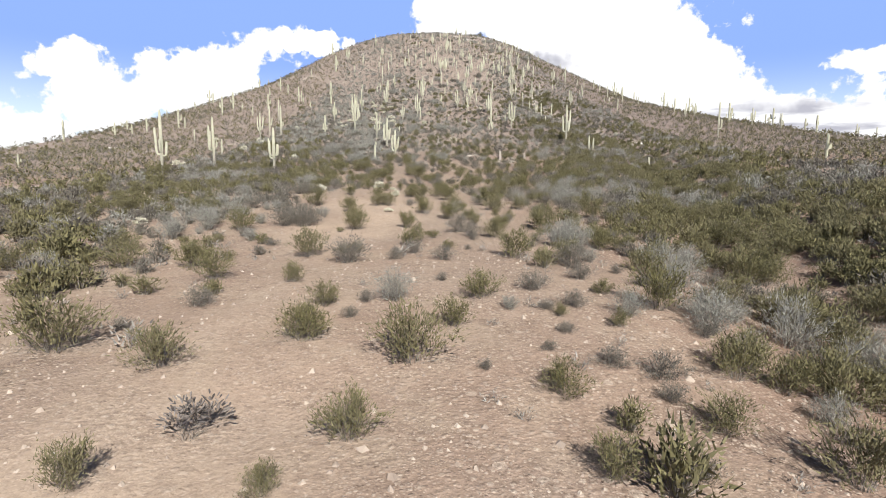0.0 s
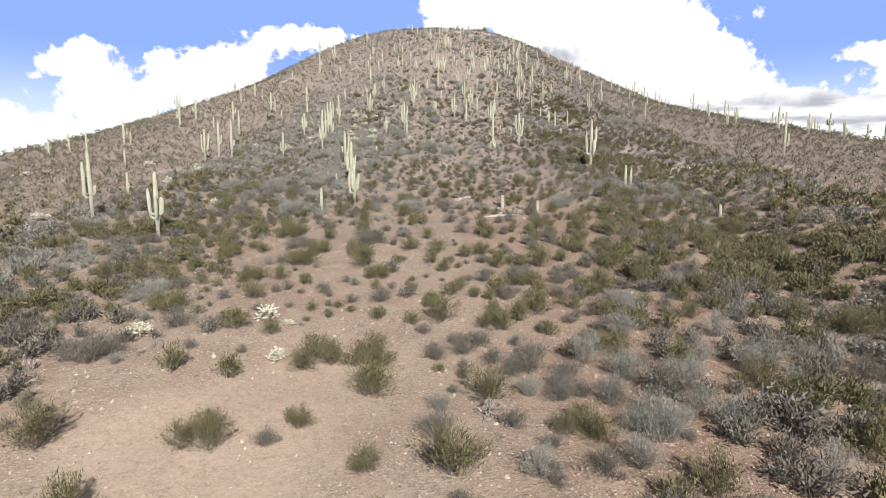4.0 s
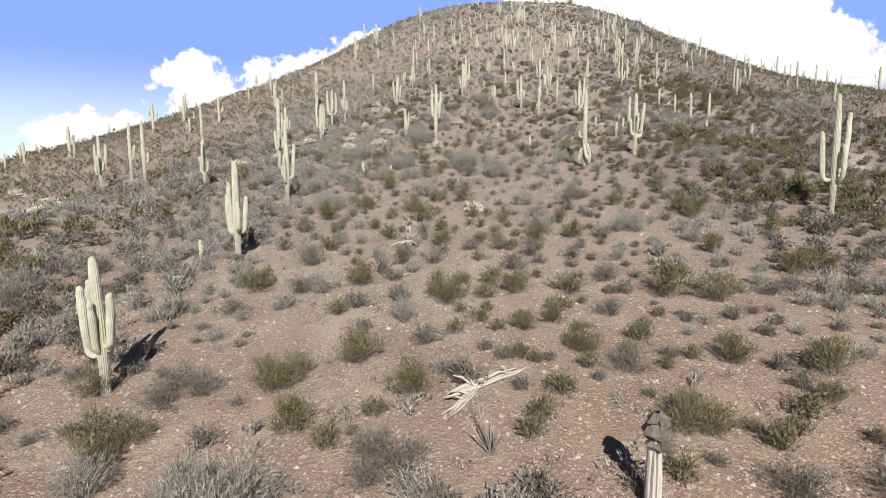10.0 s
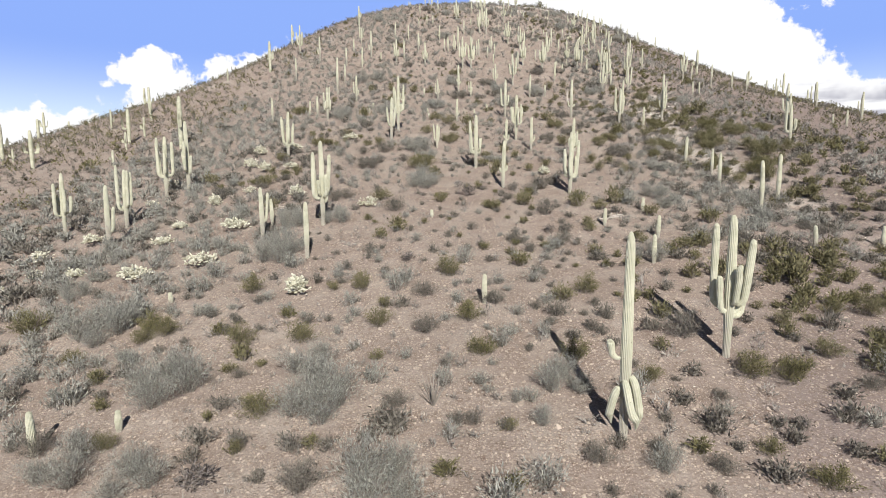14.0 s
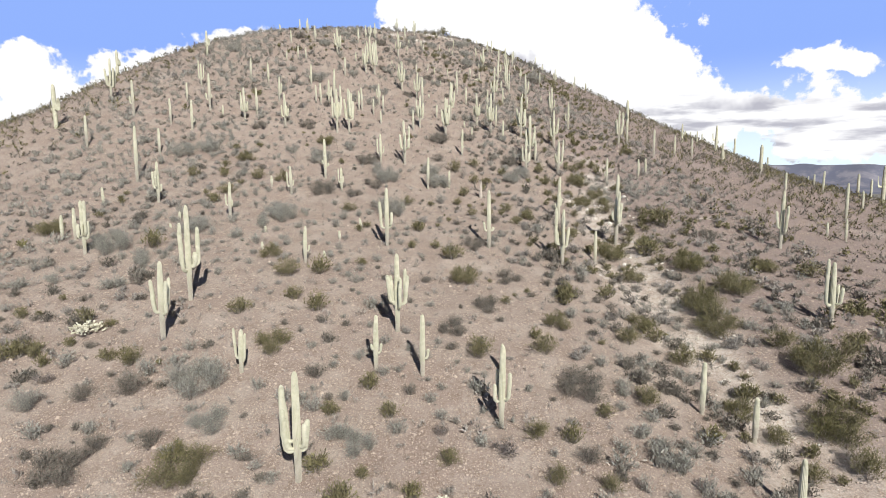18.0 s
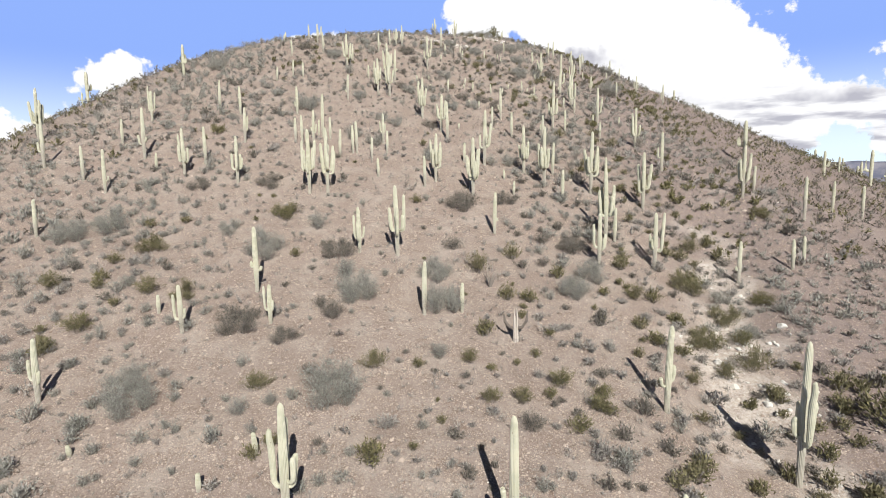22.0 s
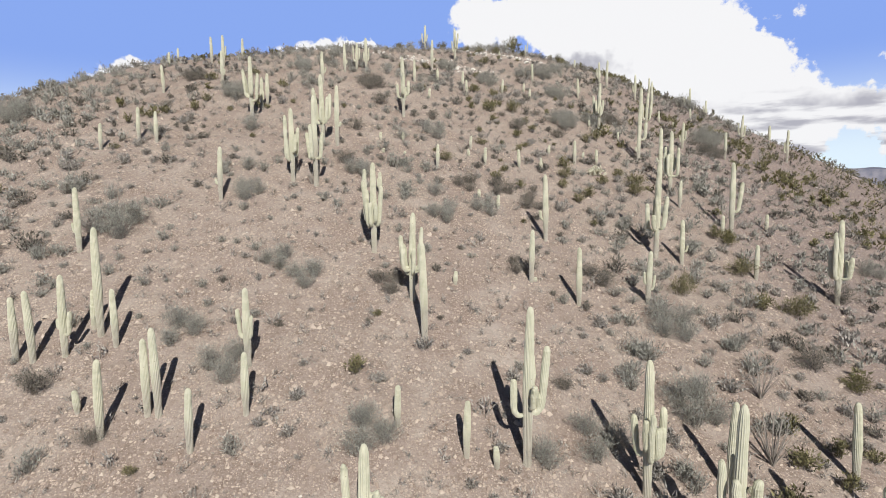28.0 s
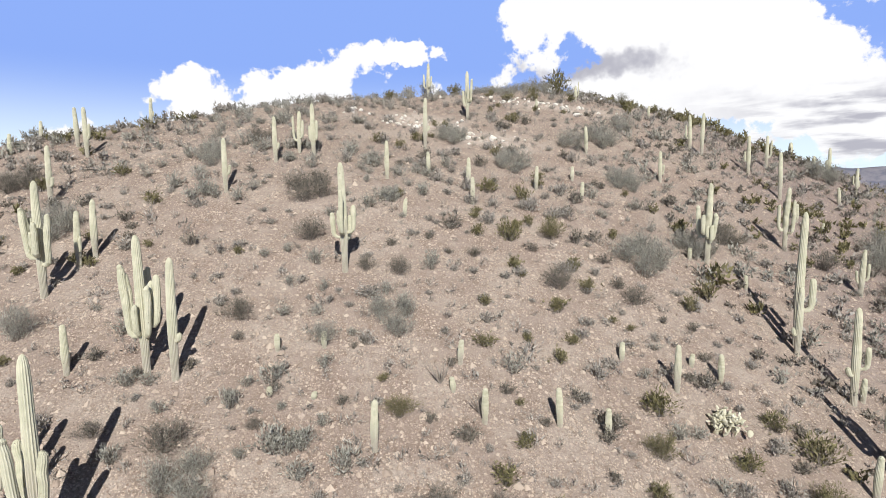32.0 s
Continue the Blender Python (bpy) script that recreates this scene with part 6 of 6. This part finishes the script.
# ---- dead wood ----
fallen_log(5.5, 72.0, 9.7, 72.9, 0.1); fallen_log(5.8, 72.2, 8.9, 73.0, 0.07); fallen_log(6.0, 74.9, 7.7, 74.3, 0.17)
fallen_log(6.5, 74.1, 8.2, 73.1, 0.16); fallen_log(7.9, 73.9, 9.4, 72.3, 0.17); fallen_log(9.0, 75.4, 10.3, 73.5, 0.22); fallen_log(8.9, 75.2, 9.3, 73.6, 0.16)
fallen_log(2.9, 78.4, 5.3, 80.6, 0.12); fallen_log(3.3, 77.7, 4.2, 79.6, 0.08)
# dark dead branches at a saguaro's foot, with cholla plants standing in for them
cholla(-18.8, 65.4, 2.2, True); cholla(-19.6, 64.6, 1.6, True)
fallen_log(11.7, 131.1, 13.9, 131.9, 0.1); fallen_log(11.9, 130.9, 12.8, 131.3, 0.06)
fallen_log(-12.0, 134.4, -9.3, 133.9, 0.09); fallen_log(-11.7, 134.8, -10.0, 134.5, 0.06); fallen_log(6.2, 102.5, 6.9, 102.7, 0.04)
fallen_log(8.5, 103.2, 9.3, 102.8, 0.04); fallen_log(7.0, 101.3, 7.9, 101.4, 0.04); fallen_log(38.5, 220.0, 41.3, 222.5, 0.06)
fallen_log(31.6, 232.9, 33.4, 233.0, 0.09); fallen_log(37.7, 177.2, 39.8, 177.4, 0.1); fallen_log(-18.1, 126.2, -17.8, 127.4, 0.1)
dead_stump(7.8, 75.3, 2.0); dead_stump(10.9, 73.6, 1.4, False); dead_shrub(-0.9, 92.3, 1.7); dead_stump(15.4, 178.6, 1.9, False, 2)

# ---- white boulders and the bushes of the summit ----
def boulder_mesh(seed):
    rng, bm = random.Random(seed), bmesh.new()
    bmesh.ops.create_icosphere(bm, subdivisions=2, radius=0.5)
    cuts = [(Vector((rng.gauss(0, 1), rng.gauss(0, 1), rng.gauss(0.3, 1))).normalized(), rng.uniform(0.24, 0.4)) for _ in range(9)]
    for v in bm.verts:
        for n, d in cuts:
            if v.co.dot(n) > d:
                v.co -= n * (v.co.dot(n) - d) * 0.92
        v.co += Vector((rng.gauss(0, 1), rng.gauss(0, 1), rng.gauss(0, 1))) * 0.012
    mesh = bpy.data.meshes.new("boulder")
    bm.to_mesh(mesh)
    bm.free()
    mesh.materials.append(CHALK)
    return mesh


CHALK = material("chalky_stone", lambda net: net.mix(net.span(net.noise(of_object(net), 4.0, 6, 0.65), 0.35, 0.65), net.mix(net.sum("MULTIPLY", chance(net), 0.6), rgb(0.66, 0.62, 0.55), rgb(0.42, 0.37, 0.31)), rgb(0.78, 0.75, 0.69)), 0.95, lambda net: net.noise(of_object(net), 9.0, 6, 0.7), 0.06, 0.15)
BOULDERS = [boulder_mesh(700 + k) for k in range(7)]


def boulder(x, y, wide, rng):
    ob = new("white_boulder", rng.choice(BOULDERS))
    ob.matrix_basis = pose(x, y, foot(x, y, 0.0) + wide * 0.12, rng.uniform(-25, 25), rng.uniform(-25, 25), rng.uniform(0, 360)) @ Matrix.Diagonal((wide, wide * rng.uniform(0.65, 1), wide * rng.uniform(0.5, 0.8), 1))
    tagged(ob, "chalky white broken boulder half sunk in the slope", "boulder", "white boulders of the wash and the summit")


def boulders():
    rng = random.Random(71)
    for (cx, cy, rx, ry), count in zip(CRAGS, (48, 44, 18, 26, 14, 34, 26, 38, 22)):
        for _ in range(count):
            boulder(cx + rng.gauss(0, rx * 0.55), cy + rng.gauss(0, ry * 0.5), min(0.22 + rng.expovariate(7), 0.85) * (0.55 if rx < 1.7 else 1.0), rng)


boulders()
for x, y, wide, kind in ((13.2, 264.2, 2.2, "sage"), (15.0, 265.4, 2.8, "sage"), (16.8, 266.0, 3.0, "creosote"), (18.6, 266.6, 2.2, "sage"), (20.4, 266.8, 1.7, "sage"), (10.6, 261.2, 2.0, "sage"),
                         (7.2, 258.6, 1.5, "creosote"), (5.0, 256.6, 1.6, "sage"), (2.2, 254.0, 1.3, "creosote"), (23.2, 266.4, 1.4, "sage"), (26.0, 265.0, 1.3, "creosote"), (12.0, 259.0, 1.5, "sage"), (21.5, 255.0, 2.1, "sage"), (17.0, 249.0, 2.3, "sage")):
    shrub(kind, x, y, wide)

# ---- the rest of the plants and stones, strewn ----
def strew_plants():
    # bushes on the ridge
    x, y, rng = scatter(1.16, -38, 46, -3, 287, 21)
    up = np.clip((y - 120) / 60, 0, 1)
    thicket = np.clip((x - 8) / 7, 0, 1) * np.clip((34 - x) / 10, 0, 1) * np.clip((82 - y) / 34, 0, 1)
    chance_of = 0.74 + 0.32 * wobble(x, y, 13, 21) + 0.28 * wobble(x, y, 4.2, 22)
    chance_of += 0.36 * np.clip((-4 - x) / 9, 0, 1) * (1 - up) + 0.34 * np.clip((x - 15) / 9, 0, 1) * (y < 195) + 0.2 * thicket
    chance_of += 0.5 * np.clip((x - 15) / 8, 0, 1) * (y > 100) + 0.28 * np.clip((-2 - x) / 8, 0, 1) * up
    chance_of += 0.2 * np.clip((y - 66) / 12, 0, 1) * np.clip((160 - y) / 20, 0, 1)
    chance_of -= 0.06 * up + 0.9 * np.clip(sandiness(x, y) * 1.8 - 0.8, 0, 1)
    corridor = np.clip(np.where(y < 66, 10 - np.abs(x + 3), 15 - np.abs(x - 4)) / 4, 0, 1) * np.clip((240 - y) / 20, 0, 1)
    chance_of -= 0.18 * corridor + 0.35 * corridor * np.clip((70 - y) / 10, 0, 1)
    keep = (rng.random(len(x)) < chance_of * np.clip(np.minimum(np.minimum(x + 38, 46 - x) / 8 + 0.25, 1), 0, 1)) & clear_of_planted(x, y, 0.3)
    x, y, up = x[keep], y[keep], up[keep]
    mood = wobble(x, y, 9, 25) + rng.normal(0, 0.5, len(x)) + 0.35 * np.clip((x - 17) / 8, 0, 1) - 0.3 * np.clip((y - 66) / 12, 0, 1) - 0.22 * np.clip((-3 - x) / 8, 0, 1) + 0.6 * thicket[keep]
    kind = np.where(mood > 0.24 + 0.36 * up, 0, np.where(mood > -0.60, 1, 2))
    wide = np.minimum((0.55 + rng.gamma(2.2, 0.24, len(x))) * (1 - 0.2 * up) * (1 + 0.35 * thicket[keep]) * (1 - 0.3 * corridor[keep]), 2.2)
    # those that the walk passes nearest stand by themselves
    near = np.hypot(x - 2, np.maximum(y - 40, 0) * 0.55)
    left = np.ones(len(x), bool)
    for k, (name, room) in enumerate((("creosote", 40), ("bursage", 200), ("sage", 110))):
        for i in [i for i in np.argsort(near) if kind[i] == k and near[i] < 24][:room]:
            shrub(name, round(float(x[i]), 2), round(float(y[i]), 2), round(float(wide[i]), 2))
            left[i] = False
    x, y, kind, wide = x[left], y[left], kind[left], wide[left]
    # higher up many are pale, dry and small
    pale = (rng.random(len(x)) < 0.75 * np.clip((y - 130) / 50, 0, 1)) & (kind == 1)
    kind = np.where(pale, 3, kind)
    aside = np.abs(x - 7) + np.maximum(y - 190, 0) * 0.25 - 12 * (y < 90) * (np.abs(x) < 30)
    cover = (("creosote", CREOSOTE, "olive green creosote bushes all over the slope"), ("bursage", BURSAGE, "low grey-brown bursage all over the slope"),
             ("sage", SAGE, "grey-green desert bushes all over the slope"), ("bursage", STRAW, "pale dry dwarf bushes high on the slope"))
    for k, (name, mat, label) in enumerate(cover):
        for lo, hi, count, fat in ((-20, 4, 480, 1.5), (4, 17, 320, 1.75), (17, 27, 250, 1.7), (27, 99, 76, 2.2)):
            i = (kind == k) & (aside >= lo) & (aside < hi)
            more = np.array(REST[name] if lo < 0 and mat is not STRAW else []).reshape(-1, 3)
            bx, by, bw = clumped(x[i], y[i], wide[i] * (1.05, 1.05, 1.2, 0.85)[k], rng)
            bx, by, bw = np.append(bx, more[:, 0]), np.append(by, more[:, 1]), np.append(bw, more[:, 2])
            strew(KINDS[name][0] + "_cover", [far_crown(name, 300 + 10 * k + j, count, fat) for j in range(6)], bx, by, bw, mat, label, "bushes", seed=31 + k)
    # the flanks and the plain beyond
    for name, mat, step, x0, x1, count, seed in (("creosote", CREOSOTE, 1.9, 34, 96, 22, 23), ("bursage", BURSAGE, 1.7, 34, 96, 22, 24), ("creosote", CREOSOTE, 4.6, 88, 330, 26, 25), ("bursage", BURSAGE, 4.6, 88, 330, 26, 26)):
        x, y, rng = scatter(step, -x1, x1, -60, 350, seed)
        edge = np.maximum(np.abs(x - 4) - x0, np.maximum(-y, (y - 280))) if x0 < 80 else np.abs(x) - x0
        keep = (rng.random(len(x)) < np.clip(edge / 12, 0, 1) * (0.78 + 0.35 * wobble(x, y, 12, seed)))
        strew("flank_bush_cover", [far_crown(name, 350 + seed + j, count, 2.3) for j in range(4)], x[keep], y[keep], rng.uniform(0.8, 1.7, keep.sum()) * (1 if x0 < 80 else 1.6), mat, "dense bushes on the far flanks of the hill", "bushes", 0.9, seed=36 + seed)
    # dry tufts
    x, y, rng = scatter(0.88, -36, 46, 0, 285, 27)
    chance_of = 0.24 + 0.22 * np.clip((y - 66) / 10, 0, 1) + 0.3 * np.clip((y - 95) / 70, 0, 1) + 0.3 * np.clip((y - 180) / 15, 0, 1) + 0.3 * np.clip((4 - x) / 12, 0, 1) * (y > 110) + 0.25 * wobble(x, y, 8, 26) + 0.2 * wobble(x, y, 2.4, 27)
    chance_of -= 0.3 * np.clip((13 - np.abs(x - 1)) / 4, 0, 1) * np.clip((66 - y) / 10, 0, 1)
    keep = (rng.random(len(x)) < chance_of - 0.5 * np.clip(sandiness(x, y) * 1.8 - 0.8, 0, 1)) & clear_of_planted(x, y, 0.1)
    x, y = x[keep], y[keep]
    strew("dry_tuft_cover", [far_crown("bursage", 370 + j, 54, 0.9) for j in range(6)], x, y, 0.22 + rng.gamma(2.2, 0.13, len(x)), STRAW, "small straw-grey tufts and dwarf bushes between the stones", "dry tufts", 0.95, seed=37)


def pebble(seed, rough=0.35):
    """A broken stone of unit size."""
    rng = np.random.default_rng(seed)
    v = np.array([(1, 0, 0), (0.3, 0.95, 0), (-0.8, 0.6, 0), (-0.8, -0.6, 0), (0.3, -0.95, 0), (0.15, 0.1, 0.75), (-0.25, -0.2, 0.65)], float) * 0.5
    v[:5, 2] -= 0.12
    v += rng.normal(0, rough * 0.22, v.shape)
    f = [(0, 1, 5), (1, 2, 5), (2, 6, 5), (2, 3, 6), (3, 4, 6), (4, 0, 5), (4, 5, 6)]
    return v, np.array(f)


def strew_stones():
    stones = [pebble(k) for k in range(8)]
    for step, x0, x1, seed, low in ((0.33, -12, 21, 41, 0.06), (0.6, -30, 40, 45, 0.085)):
        x, y, rng = scatter(step, x0, x1, 2, 282, seed)
        keep = rng.random(len(x)) < 0.58 + 0.22 * np.clip((y - 60) / 60, 0, 1) + 0.35 * wobble(x, y, 5, 41) - 0.3 * np.clip(sandiness(x, y) * 1.8 - 0.8, 0, 1)
        keep &= (step < 0.5) | (x < -12) | (x > 21)
        x, y = x[keep], y[keep]
        strew("gravel", stones, x, y, np.minimum((low + rng.exponential(0.035, len(x))) * (1 + 0.5 * np.clip((y - 185) / 20, 0, 1)), 0.42), STONE, "loose beige and reddish-brown stones on the slope", "stones", 0.95, 0.0, 42)
    x, y, rng = scatter(0.55, -40, 46, 2, 285, 43)
    pale = caliche(x, y)
    keep = rng.random(len(x)) < 0.003 + 0.5 * pale
    x, y = x[keep], y[keep]
    strew("pale_gravel", stones, x, y, np.minimum(0.06 + rng.exponential(0.07, len(x)) * (0.6 + pale[keep]), 0.6), PALE_STONE, "pale broken stones of the wash", "stones", 0.8, 0.0, 44)


def strew_far_saguaros():
    """Single columns on the flanks that the walk never nears."""
    x, y, rng = scatter(9.5, -95, 110, 70, 285, 61)
    taken = np.array(SAGUAROS)
    apart = np.min(np.hypot(x[:, None] - taken[:, 0], y[:, None] - taken[:, 1]), 1)
    keep = (np.abs(x - 6) > 26) & (apart > 7) & (rng.random(len(x)) < np.where(y < 130, 0.06, 0.34))
    shapes = []
    for k in range(4):
        s = np.array([0, 0.3, 0.6, 0.88, 0.97, 1.0])
        r = np.array([0.8, 0.95, 1.0, 0.9, 0.6, 0.05]) * 0.055
        a = np.linspace(0, 6.283, 10, endpoint=False)
        v = [(math.cos(t) * rr, math.sin(t) * rr, z) for z, rr in zip(s, r) for t in a]
        f = [(i * 10 + j, i * 10 + (j + 1) % 10, i * 10 + 10 + (j + 1) % 10, i * 10 + 10 + j) for i in range(5) for j in range(10)]
        for side in ((), (0,), (0, 3.14), (0.4, 2.6))[k]:
            n = len(v)
            path = ((0.05, 0.42), (0.14, 0.44), (0.16, 0.55), (0.165, 0.72 - 0.05 * k), (0.165, 0.78 - 0.05 * k))
            for (d, z), rr in zip(path, (0.03, 0.037, 0.037, 0.03, 0.005)):
                v += [(math.cos(side) * d + math.cos(t) * rr * math.cos(side), math.sin(side) * d + math.cos(t) * rr, z + (math.sin(t) * rr if d < 0.15 else 0) + (0 if d < 0.15 else 0.0)) for t in a]
            f += [(n + i * 10 + j, n + i * 10 + (j + 1) % 10, n + i * 10 + 10 + (j + 1) % 10, n + i * 10 + 10 + j) for i in range(4) for j in range(10)]
        shapes.append((np.array(v), np.array(f)))
    strew("far_saguaro_cover", shapes, x[keep], y[keep], rng.uniform(2.2, 5.4, keep.sum()), CACTUS, "pale saguaros scattered on the far flanks", "saguaro cactus", 1.0, 0.1, 62)


strew_plants()
strew_far_saguaros()
strew_stones()
